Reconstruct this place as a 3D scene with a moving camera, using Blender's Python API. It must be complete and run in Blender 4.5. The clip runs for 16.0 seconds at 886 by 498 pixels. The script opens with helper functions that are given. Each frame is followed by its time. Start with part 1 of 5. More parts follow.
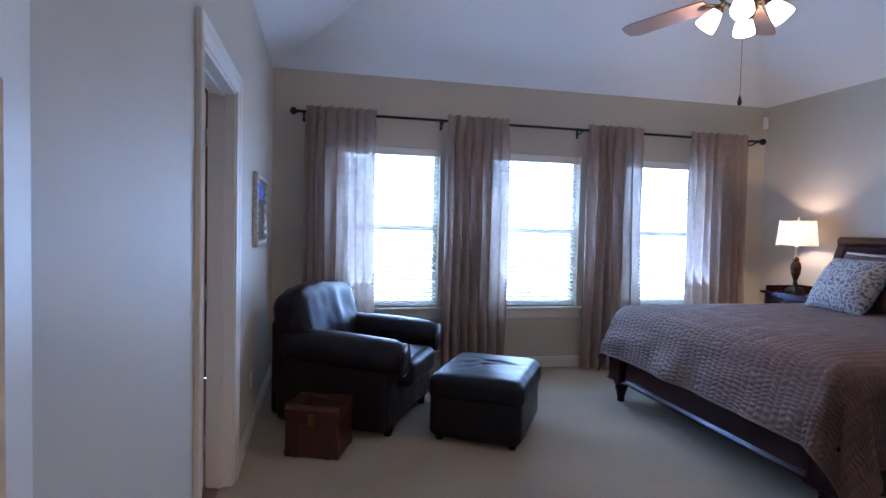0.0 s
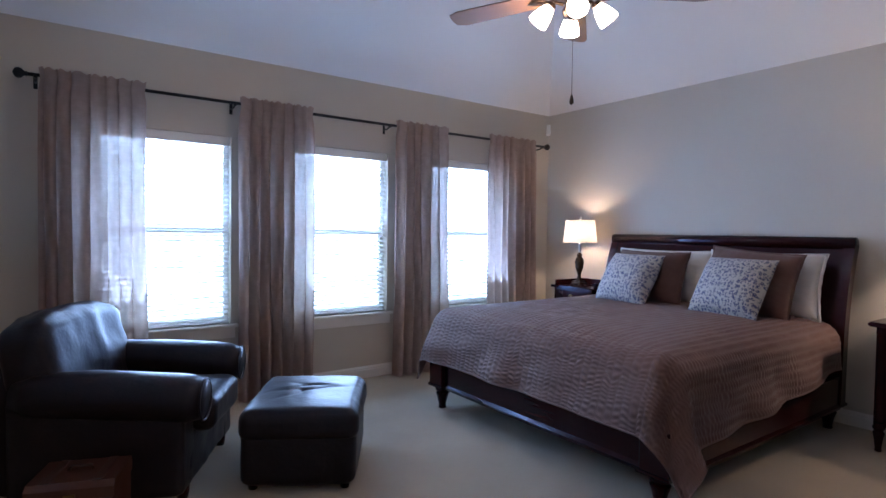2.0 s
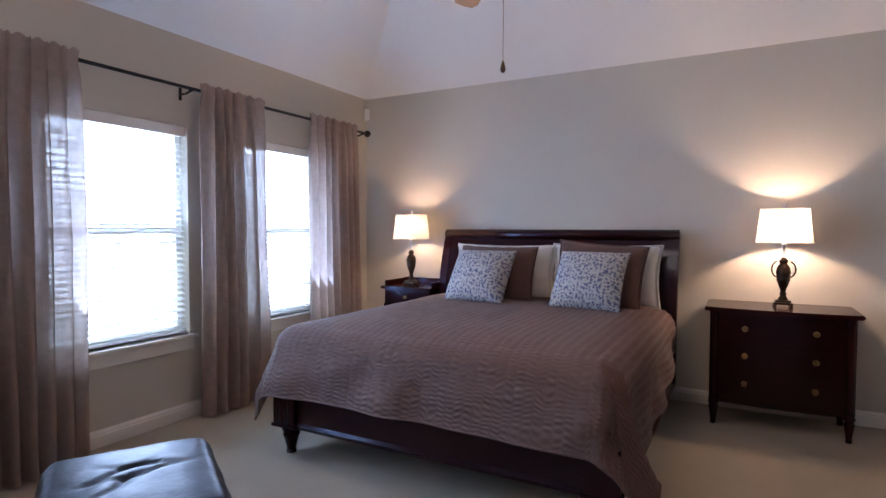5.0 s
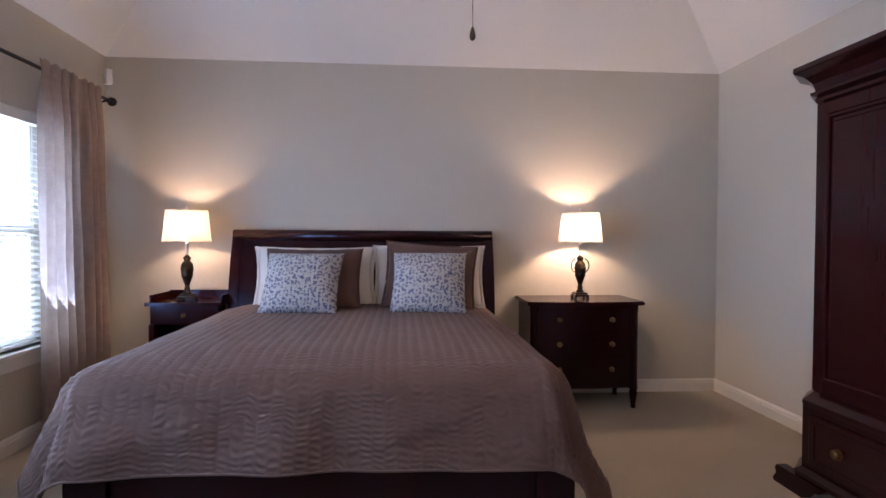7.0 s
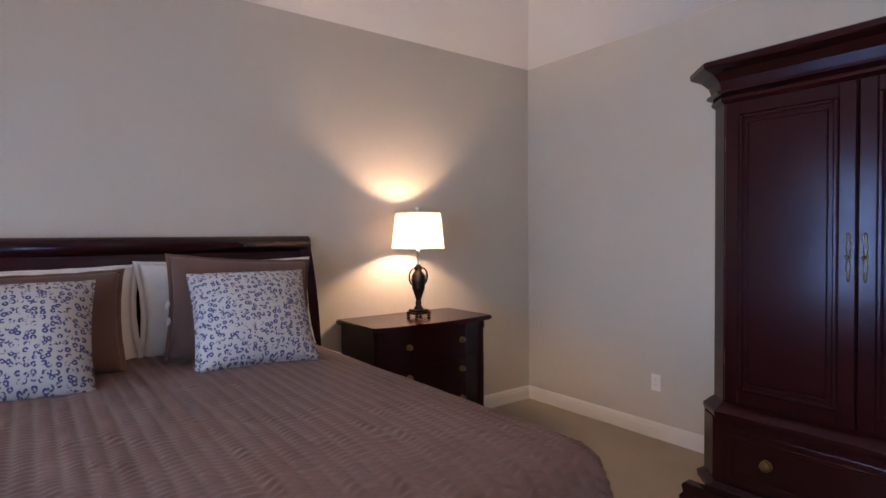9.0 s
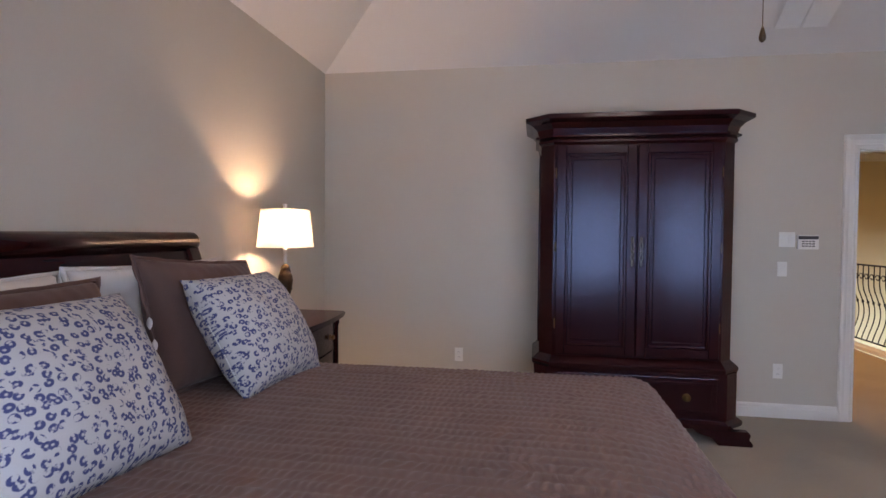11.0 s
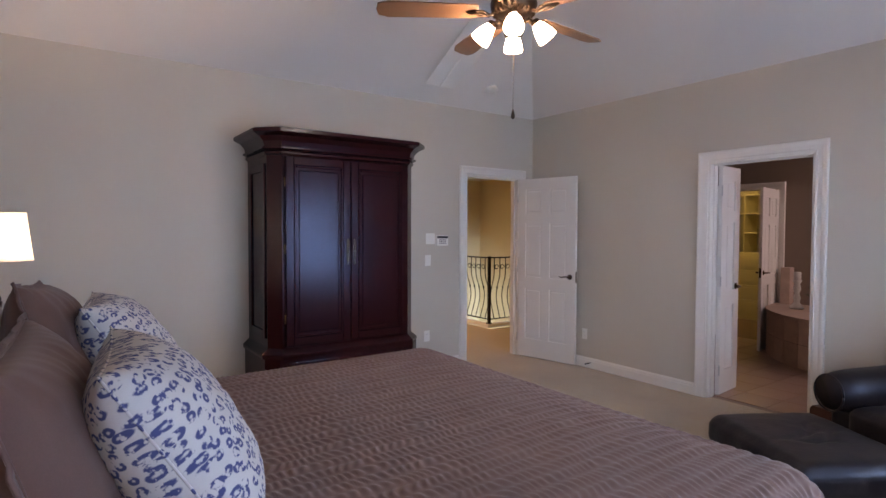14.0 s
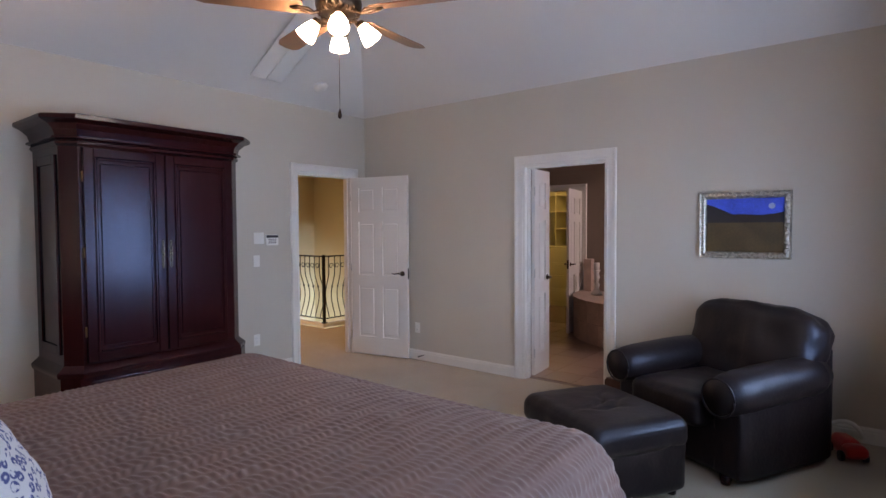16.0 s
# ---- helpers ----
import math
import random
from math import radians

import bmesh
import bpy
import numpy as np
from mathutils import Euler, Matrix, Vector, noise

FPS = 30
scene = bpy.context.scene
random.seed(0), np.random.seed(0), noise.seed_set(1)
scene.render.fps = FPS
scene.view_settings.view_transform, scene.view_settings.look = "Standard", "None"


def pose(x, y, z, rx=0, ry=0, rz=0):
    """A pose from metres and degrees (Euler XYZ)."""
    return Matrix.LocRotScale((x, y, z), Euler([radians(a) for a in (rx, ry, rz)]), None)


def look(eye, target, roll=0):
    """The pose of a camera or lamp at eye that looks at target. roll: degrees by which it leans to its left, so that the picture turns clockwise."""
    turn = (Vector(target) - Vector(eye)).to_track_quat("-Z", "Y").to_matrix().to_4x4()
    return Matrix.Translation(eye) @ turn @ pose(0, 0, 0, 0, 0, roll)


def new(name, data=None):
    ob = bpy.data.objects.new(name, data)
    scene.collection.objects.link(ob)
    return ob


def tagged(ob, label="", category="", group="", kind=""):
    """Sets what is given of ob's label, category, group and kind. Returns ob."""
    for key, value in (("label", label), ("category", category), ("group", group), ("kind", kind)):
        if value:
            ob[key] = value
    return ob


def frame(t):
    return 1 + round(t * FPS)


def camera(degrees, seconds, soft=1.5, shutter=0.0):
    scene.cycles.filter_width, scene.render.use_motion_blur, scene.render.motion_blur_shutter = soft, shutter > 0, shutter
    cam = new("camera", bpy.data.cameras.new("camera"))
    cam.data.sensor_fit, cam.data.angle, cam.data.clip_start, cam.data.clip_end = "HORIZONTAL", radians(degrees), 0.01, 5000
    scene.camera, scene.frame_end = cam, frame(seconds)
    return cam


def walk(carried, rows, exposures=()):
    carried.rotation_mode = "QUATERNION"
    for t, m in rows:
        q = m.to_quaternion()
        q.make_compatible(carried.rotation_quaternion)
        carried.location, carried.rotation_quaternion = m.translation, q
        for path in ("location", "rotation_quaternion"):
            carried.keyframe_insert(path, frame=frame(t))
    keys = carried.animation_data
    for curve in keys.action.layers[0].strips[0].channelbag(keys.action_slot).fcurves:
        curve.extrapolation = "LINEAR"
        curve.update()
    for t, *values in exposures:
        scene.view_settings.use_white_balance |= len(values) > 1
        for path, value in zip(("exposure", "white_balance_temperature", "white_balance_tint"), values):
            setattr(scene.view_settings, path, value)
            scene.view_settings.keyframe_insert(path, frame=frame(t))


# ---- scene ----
cam = camera(77.6, 16.0)
PATH = [
    (0, (0.451, -0.04, 1.412), (0.881, 1.912, 1.331), 1.4),
    (0.5, (0.44, 0.185, 1.423), (1.084, 2.077, 1.346), 1.2),
    (1, (0.431, 0.326, 1.419), (1.253, 2.148, 1.345), 1.1),
    (1.5, (0.39, 0.44, 1.41), (1.396, 2.167, 1.343), 1.0),
    (2, (0.346, 0.508, 1.412), (1.508, 2.135, 1.348), 0.8),
    (2.5, (0.301, 0.531, 1.425), (1.555, 2.087, 1.36), 0.6),
    (3, (0.276, 0.562, 1.433), (1.6, 2.06, 1.368), 0.6),
    (3.5, (0.287, 0.64, 1.438), (1.684, 2.069, 1.372), 0.5),
    (3.7, (0.299, 0.717, 1.432), (1.739, 2.104, 1.365), 0.3),
    (6, (0.342, 2.248, 1.37), (2.296, 2.674, 1.316), 0.5),
    (6.5, (0.356, 2.476, 1.341), (2.352, 2.593, 1.3), 0.4),
    (7, (0.532, 2.794, 1.351), (2.526, 2.645, 1.31), 0.3),
    (7.5, (0.779, 3.114, 1.367), (2.727, 2.664, 1.328), 0.2),
    (8, (1.08, 3.299, 1.408), (2.943, 2.573, 1.356), 0.2),
    (8.5, (1.465, 3.35, 1.412), (3.196, 2.35, 1.355), -0.1),
    (8.7, (1.634, 3.353, 1.409), (3.328, 2.29, 1.356), -0.4),
    (9.2, (2.07, 3.56, 1.403), (3.58, 2.24, 1.357), -0.3),
    (9.8, (2.54, 4.12, 1.402), (3.70, 2.48, 1.357), -0.1),
    (10.4, (2.96, 4.51, 1.403), (3.70, 2.65, 1.356), 0.2),
    (11, (3.4, 4.647, 1.413), (3.729, 2.675, 1.358), 0.5),
    (11.5, (3.792, 4.686, 1.428), (3.799, 2.687, 1.366), 0.4),
    (12, (4.144, 4.713, 1.454), (3.907, 2.729, 1.385), 0.4),
    (12.5, (4.416, 4.737, 1.44), (3.83, 2.825, 1.377), 0.3),
    (13, (4.592, 4.714, 1.454), (3.809, 2.875, 1.389), 0.4),
    (13.5, (4.69, 4.782, 1.477), (3.695, 3.048, 1.412), 0.3),
    (14, (4.71, 4.831, 1.476), (3.56, 3.196, 1.41), 0.2),
    (14.5, (4.71, 4.873, 1.479), (3.437, 3.332, 1.41), 0.0),
    (15, (4.715, 4.891, 1.467), (3.324, 3.457, 1.398), -0.1),
    (15.5, (4.721, 4.887, 1.47), (3.23, 3.557, 1.397), -0.2),
    (16, (4.706, 4.888, 1.485), (3.133, 3.656, 1.409), -0.3),
]
walk(cam, [(t, look(eye, target, roll)) for t, eye, target, roll in PATH], exposures=[(0.0, 0.28, 6700, 26), (3.5, 0.4, 7300, 29), (6.0, 0.40, 8150, 33), (8.5, 0.34, 8600, 34), (11.0, 0.20, 9700, 36), (13.5, 0.27, 9300, 35), (16.0, 0.32, 8800, 32)])

E, N, ZC = 5.24, 5.205, 2.81          # east wall, north wall, top of the walls
WT = 0.12                            # wall thickness
WIN = ((0.62, 1.56), (2.09, 3.03), (3.56, 4.48))
WZ0, WZ1 = 0.625, 2.16

# ---- world and lights ----
world = bpy.data.worlds.new("world")
scene.world = world
world.use_nodes = True
_wn = world.node_tree.nodes
_sky = _wn.new("ShaderNodeTexSky")
_sky.sky_type, _sky.sun_disc, _sky.sun_elevation, _sky.sun_rotation = "NISHITA", False, radians(35), radians(200)
world.node_tree.links.new(_sky.outputs[0], _wn["Background"].inputs[0])
_wn["Background"].inputs[1].default_value = 0.1


def lamp(name, kind, m, power, color, size=0.1, size_y=None):
    d = bpy.data.lights.new(name, kind)
    d.energy, d.color = power, color
    if kind == "AREA":
        d.shape, d.size, d.size_y = "RECTANGLE", size, size_y or size
    elif kind in ("POINT", "SPOT"):
        d.shadow_soft_size = size
    ob = new(name, d)
    ob.matrix_world = m
    return ob


DAY = (0.27, 0.54, 1.0)
WARM = (1.0, 0.87, 0.70)
for _a, _b in WIN:
    lamp("window_daylight", "AREA", look(((_a + _b) / 2, N + 0.03, 1.45), ((_a + _b) / 2, 0, 3.6)), 34, DAY, _b - _a - 0.08, 1.5)
lamp("bedside_bulb", "POINT", pose(4.98, 1.325, 1.43), 20, WARM, 0.03)
lamp("bedside_bulb", "POINT", pose(4.98, 4.47, 1.43), 10, WARM, 0.03)
# unseen warm area lamp, added to brighten the landing
lamp("hall_warm_fill", "AREA", look((1.0, -3.0, 2.6), (1.0, -3.0, 0)), 62, (1.0, 0.78, 0.5), 1.5)
lamp("closet_bulb", "POINT", pose(-4.1, 0.45, 2.5), 12, (1.0, 0.82, 0.35), 0.15)
# fill light added inside the bathroom, which has no window here
lamp("bath_fill", "AREA", look((-2.6, 4.3, 2.3), (-2.6, 1.0, 0.3)), 29, (0.85, 0.85, 1.0), 1.2)


# ---- materials ----
def material(name, color, rough=0.6, metal=0.0, vary=0.12, scale=6.0, fine=120.0, bump=0.05, dist=0.003, coat=0.0, spec=0.5, sheen=0.0, coords="Object", per_object=0.0):
    """A surface with two scales of colour variation, a gloss that varies and fine relief."""
    m = bpy.data.materials.new(name)
    m.use_nodes = True
    nt = m.node_tree
    n, l = nt.nodes, nt.links
    b = n["Principled BSDF"]
    tc = n.new("ShaderNodeTexCoord")
    big, small = n.new("ShaderNodeTexNoise"), n.new("ShaderNodeTexNoise")
    big.inputs["Scale"].default_value, big.inputs["Detail"].default_value = scale, 4
    small.inputs["Scale"].default_value, small.inputs["Detail"].default_value = fine, 3
    for k in (big, small):
        l.new(tc.outputs[coords], k.inputs["Vector"])
    mix = n.new("ShaderNodeMath")
    mix.operation = "MULTIPLY_ADD"
    l.new(small.outputs["Fac"], mix.inputs[0])
    mix.inputs[1].default_value = 0.45
    l.new(big.outputs["Fac"], mix.inputs[2])
    ramp = n.new("ShaderNodeValToRGB")
    c = Vector(color[:3])
    ramp.color_ramp.elements[0].position, ramp.color_ramp.elements[1].position = 0.45, 1.0
    ramp.color_ramp.elements[0].color = (*(c * (1 - vary)), 1)
    ramp.color_ramp.elements[1].color = (*[min(1, v * (1 + vary)) for v in c], 1)
    l.new(mix.outputs[0], ramp.inputs[0])
    out = ramp.outputs[0]
    if per_object:
        info, hsv, mr = n.new("ShaderNodeObjectInfo"), n.new("ShaderNodeHueSaturation"), n.new("ShaderNodeMapRange")
        l.new(info.outputs["Random"], mr.inputs[0])
        mr.inputs[3].default_value, mr.inputs[4].default_value = 1 - per_object, 1 + per_object
        l.new(mr.outputs[0], hsv.inputs["Value"])
        l.new(out, hsv.inputs["Color"])
        out = hsv.outputs[0]
    l.new(out, b.inputs["Base Color"])
    rr = n.new("ShaderNodeMapRange")
    l.new(big.outputs["Fac"], rr.inputs[0])
    rr.inputs[3].default_value, rr.inputs[4].default_value = max(0.02, rough - 0.08), min(1, rough + 0.08)
    l.new(rr.outputs[0], b.inputs["Roughness"])
    b.inputs["Metallic"].default_value, b.inputs["Coat Weight"].default_value = metal, coat
    b.inputs["Coat Roughness"].default_value = 0.12
    b.inputs["Specular IOR Level"].default_value, b.inputs["Sheen Weight"].default_value = spec, sheen
    if bump:
        bp = n.new("ShaderNodeBump")
        bp.inputs["Strength"].default_value, bp.inputs["Distance"].default_value = bump, dist
        l.new(small.outputs["Fac"], bp.inputs["Height"])
        l.new(bp.outputs[0], b.inputs["Normal"])
    return m


def bsdf(m):
    return m.node_tree.nodes["Principled BSDF"]


def window_blue_gloss(m, tint):
    """Puts the blue of reflected window light into a lacquer's or finish's specular tint."""
    bsdf(m).inputs["Specular Tint"].default_value = (*tint, 1)


def wood(name, color, rough=0.3, coat=0.4, axis=2):
    """Stained wood whose grain runs along one axis."""
    m = material(name, color, rough, coat=coat, vary=0.15, scale=3, fine=60, bump=0.008, dist=0.0002, spec=0.34)
    nt = m.node_tree
    mp = nt.nodes.new("ShaderNodeMapping")
    mp.inputs["Scale"].default_value = [0.08 if i == axis else 1.0 for i in range(3)]
    tc = next(k for k in nt.nodes if k.type == "TEX_COORD")
    nt.links.new(tc.outputs["Object"], mp.inputs[0])
    for k in nt.nodes:
        if k.type == "TEX_NOISE":
            nt.links.new(mp.outputs[0], k.inputs["Vector"])
    return m


M_WALL = material("wall_paint", (0.535, 0.485, 0.41), 0.55, vary=0.03, scale=1.3, fine=160, bump=0.10, dist=0.002, spec=0.35)
M_CEIL = material("ceiling_paint", (0.74, 0.71, 0.67), 0.8, vary=0.03, scale=1.0, fine=140, bump=0.12, dist=0.002)
M_TRIM = material("trim_paint", (0.72, 0.69, 0.64), 0.35, vary=0.03, scale=2, fine=50, bump=0.02)
M_DOOR = material("door_paint", (0.74, 0.71, 0.66), 0.38, vary=0.03, scale=2, fine=60, bump=0.03)
M_CARPET = material("carpet", (0.335, 0.27, 0.195), 0.95, vary=0.16, scale=1.6, fine=420, bump=0.6, dist=0.006, spec=0.1, sheen=0.3)
M_TILE = material("floor_tile", (0.30, 0.195, 0.155), 0.35, vary=0.15, scale=4, fine=40, bump=0.03, per_object=0.1)
M_GROUT = material("grout", (0.23, 0.17, 0.14), 0.9, vary=0.1)
M_BATHWALL = material("bath_paint", (0.23, 0.17, 0.13), 0.6, vary=0.04, scale=1.3, fine=160, bump=0.1, dist=0.002)
M_HALLWALL = material("hall_paint", (0.62, 0.50, 0.30), 0.6, vary=0.04, scale=1.3, fine=160, bump=0.1, dist=0.002)
M_STONE = material("beige_tile", (0.50, 0.365, 0.295), 0.4, vary=0.15, scale=8, fine=60, bump=0.05, per_object=0.08)
M_YELLOW = material("closet_paint", (0.70, 0.66, 0.48), 0.45, vary=0.03)
M_WOODV = wood("mahogany_upright", (0.025, 0.0046, 0.0040), 0.20, 0.0, 2)
M_WOODH = wood("mahogany_level", (0.025, 0.0046, 0.0040), 0.20, 0.0, 1)
M_WOODX = wood("mahogany_long", (0.025, 0.0046, 0.0040), 0.20, 0.0, 0)
M_BLADE = wood("fan_blade_wood", (0.25, 0.13, 0.07), 0.35, 0.3, 0)
M_LEATHER = material("dark_leather", (0.013, 0.0072, 0.0068), 0.43, vary=0.3, scale=5, fine=42, bump=0.38, dist=0.004, spec=0.36)
window_blue_gloss(M_LEATHER, (0.58, 0.76, 1.0))
for _m in (M_WOODV, M_WOODH, M_WOODX):
    window_blue_gloss(_m, (0.50, 0.68, 1.0))
M_CURTAIN = material("linen_curtain", (0.40, 0.30, 0.265), 0.9, vary=0.10, scale=20, fine=500, bump=0.2, dist=0.001, spec=0.1)
M_IRON = material("black_iron", (0.012, 0.011, 0.011), 0.45, metal=0.6, vary=0.2)
M_BRONZE = material("dark_bronze", (0.05, 0.03, 0.018), 0.35, metal=0.8, vary=0.35, scale=30, bump=0.1)
M_BRASS = material("antique_brass", (0.16, 0.095, 0.035), 0.45, metal=0.9, vary=0.25, scale=30)
M_PULL = material("pale_brass", (0.20, 0.155, 0.09), 0.4, metal=0.9, vary=0.2, scale=40)
M_STEEL = material("satin_steel", (0.55, 0.55, 0.53), 0.35, metal=1.0, vary=0.1)
M_PLASTIC = material("white_plastic", (0.75, 0.73, 0.68), 0.35, vary=0.02, bump=0)
M_GREYPL = material("dark_plastic", (0.03, 0.03, 0.035), 0.3, vary=0.05, bump=0)
M_BLIND = material("blind_slat", (0.85, 0.85, 0.84), 0.5, vary=0.02, bump=0)
M_COVER = material("taupe_coverlet", (0.128, 0.069, 0.057), 0.70, vary=0.14, scale=9, fine=300, bump=0.25, dist=0.001, spec=0.3, sheen=0.10, coords="UV")
M_TAUPE = material("taupe_sham", (0.118, 0.063, 0.052), 0.8, vary=0.14, scale=9, fine=300, bump=0.25, dist=0.001, spec=0.2, sheen=0.1)
M_WHITE = material("white_cotton", (0.64, 0.61, 0.58), 0.85, vary=0.05, scale=7, fine=300, bump=0.15, dist=0.001, spec=0.2)
M_SILVER = material("silver_leaf_frame", (0.48, 0.44, 0.37), 0.35, metal=0.85, vary=0.45, scale=45, fine=200, bump=0.4, dist=0.003)
M_CHEST = wood("chest_leather_wood", (0.062, 0.019, 0.010), 0.4, 0.3, 0)
M_CHESTD = material("chest_strap", (0.035, 0.013, 0.008), 0.45, vary=0.2)
M_RED = material("red_plastic", (0.45, 0.02, 0.015), 0.3, vary=0.05, bump=0)
M_TUB = material("tub_acrylic", (0.8, 0.78, 0.74), 0.15, vary=0.02, bump=0)
M_LEAF = material("plant_leaf", (0.04, 0.08, 0.025), 0.5, vary=0.3)
M_POT = material("grey_pot", (0.16, 0.15, 0.14), 0.6, vary=0.2)


def translucent(m, amount):
    """Lets light through a thin cloth."""
    nt = m.node_tree
    b = bsdf(m)
    tr, mx = nt.nodes.new("ShaderNodeBsdfTranslucent"), nt.nodes.new("ShaderNodeMixShader")
    nt.links.new(b.inputs["Base Color"].links[0].from_socket, tr.inputs["Color"])
    mx.inputs[0].default_value = amount
    nt.links.new(b.outputs[0], mx.inputs[1])
    nt.links.new(tr.outputs[0], mx.inputs[2])
    nt.links.new(mx.outputs[0], nt.nodes["Material Output"].inputs[0])


translucent(M_CURTAIN, 0.35)


def weave(m, lo, hi):
    """Uneven linen threads, both ways, that let more or less light through."""
    nt = m.node_tree
    tc = next(k for k in nt.nodes if k.type == "TEX_COORD")
    mx = next(k for k in nt.nodes if k.type == "MIX_SHADER")
    add, mr = nt.nodes.new("ShaderNodeMath"), nt.nodes.new("ShaderNodeMapRange")
    for k, sc in enumerate(((320, 320, 9), (12, 12, 320))):
        mp, no = nt.nodes.new("ShaderNodeMapping"), nt.nodes.new("ShaderNodeTexNoise")
        mp.inputs["Scale"].default_value = sc
        no.inputs["Scale"].default_value, no.inputs["Detail"].default_value = 1.0, 2
        nt.links.new(tc.outputs["Object"], mp.inputs[0])
        nt.links.new(mp.outputs[0], no.inputs["Vector"])
        nt.links.new(no.outputs["Fac"], add.inputs[k])
    nt.links.new(add.outputs[0], mr.inputs[0])
    mr.inputs[1].default_value, mr.inputs[2].default_value = 0.75, 1.25
    mr.inputs[3].default_value, mr.inputs[4].default_value = lo, hi
    nt.links.new(mr.outputs[0], mx.inputs[0])


weave(M_CURTAIN, 0.22, 0.68)


def open_weave(m, lo, hi):
    """Gaps between the threads, through which one sees."""
    nt = m.node_tree
    out = nt.nodes["Material Output"]
    cloth = out.inputs[0].links[0].from_socket
    tc = next(k for k in nt.nodes if k.type == "TEX_COORD")
    add, mr = nt.nodes.new("ShaderNodeMath"), nt.nodes.new("ShaderNodeMapRange")
    for k, sc in enumerate(((130, 130, 5), (7, 7, 130))):
        mp, no = nt.nodes.new("ShaderNodeMapping"), nt.nodes.new("ShaderNodeTexNoise")
        mp.inputs["Scale"].default_value = sc
        no.inputs["Scale"].default_value, no.inputs["Detail"].default_value = 1.0, 2
        nt.links.new(tc.outputs["Object"], mp.inputs[0])
        nt.links.new(mp.outputs[0], no.inputs["Vector"])
        nt.links.new(no.outputs["Fac"], add.inputs[k])
    nt.links.new(add.outputs[0], mr.inputs[0])
    mr.inputs[1].default_value, mr.inputs[2].default_value = 0.8, 1.2
    mr.inputs[3].default_value, mr.inputs[4].default_value = lo, hi
    clear, mx = nt.nodes.new("ShaderNodeBsdfTransparent"), nt.nodes.new("ShaderNodeMixShader")
    nt.links.new(mr.outputs[0], mx.inputs[0])
    nt.links.new(cloth, mx.inputs[1])
    nt.links.new(clear.outputs[0], mx.inputs[2])
    nt.links.new(mx.outputs[0], out.inputs[0])


open_weave(M_CURTAIN, 0.0, 0.07)
translucent(M_BLIND, 0.7)
M_SHADE = material("linen_shade", (0.66, 0.57, 0.47), 0.9, vary=0.10, scale=40, fine=400, bump=0.1)
translucent(M_SHADE, 0.4)
weave(M_SHADE, 0.14, 0.38)


def glowing(name, color, power):
    m = bpy.data.materials.new(name)
    m.use_nodes = True
    b = bsdf(m)
    b.inputs["Base Color"].default_value = (0.9, 0.88, 0.85, 1)
    b.inputs["Emission Color"].default_value, b.inputs["Emission Strength"].default_value = (*color, 1), power
    return m


M_BULB = glowing("frosted_glass_lit", (1.0, 0.85, 0.68), 42.0)
M_SKYCARD = glowing("bright_overcast", (0.36, 0.66, 1.0), 14.0)
M_GLASS = bpy.data.materials.new("window_glass")
M_GLASS.use_nodes = True
bsdf(M_GLASS).inputs["Transmission Weight"].default_value, bsdf(M_GLASS).inputs["Roughness"].default_value = 1.0, 0.0


# ---- building helpers ----
def thing(name, x=0.0, y=0.0, z=0.0, rz=0.0, label="", category="", group="", kind=""):
    ob = new(name)
    ob.empty_display_size = 0.1
    ob.matrix_basis = pose(x, y, z, 0, 0, rz)
    return tagged(ob, label, category, group, kind)


def mesh_of(bm, name, mat, smooth=False):
    me = bpy.data.meshes.new(name)
    bmesh.ops.recalc_face_normals(bm, faces=bm.faces)
    for f in bm.faces:
        f.smooth = smooth
    bm.to_mesh(me)
    bm.free()
    me.materials.append(mat)
    return me


def part(name, bm, mat, parent=None, label="", smooth=False, m=None):
    """Links a bmesh as one mesh object under a thing or a part."""
    ob = new(name, mesh_of(bm, name, mat, smooth))
    if parent:
        ob.parent = parent
    if m is not None:
        ob.matrix_basis = m
    return tagged(ob, label)


def piece(name, me, parent, m=None, label=""):
    ob = new(name, me)
    ob.parent = parent
    if m is not None:
        ob.matrix_basis = m
    return tagged(ob, label)


def box(x0, x1, y0, y1, z0, z1, bevel=0.0, seg=2, bm=None):
    own = bm is None
    bm = bm or bmesh.new()
    v = [bm.verts.new((x, y, z)) for x in (x0, x1) for y in (y0, y1) for z in (z0, z1)]
    fs = [bm.faces.new([v[i] for i in q]) for q in ((0, 1, 3, 2), (4, 6, 7, 5), (0, 4, 5, 1), (2, 3, 7, 6), (0, 2, 6, 4), (1, 5, 7, 3))]
    if bevel:
        es = list({e for f in fs for e in f.edges})
        bmesh.ops.bevel(bm, geom=es, offset=bevel, segments=seg, profile=0.6, affect="EDGES")
    return bm


def lathe(profile, steps=20, bm=None, at=(0, 0, 0), flat=False):
    """A turned solid from (radius, height) pairs."""
    bm = bm or bmesh.new()
    rings = []
    for r, z in profile:
        rings.append([bm.verts.new((at[0] + max(r, 1e-4) * math.cos(2 * math.pi * i / steps), at[1] + max(r, 1e-4) * math.sin(2 * math.pi * i / steps), at[2] + z)) for i in range(steps)])
    for a, b in zip(rings, rings[1:]):
        for i in range(steps):
            bm.faces.new((a[i], a[(i + 1) % steps], b[(i + 1) % steps], b[i]))
    bm.faces.new(rings[0][::-1])
    bm.faces.new(rings[-1])
    return bm


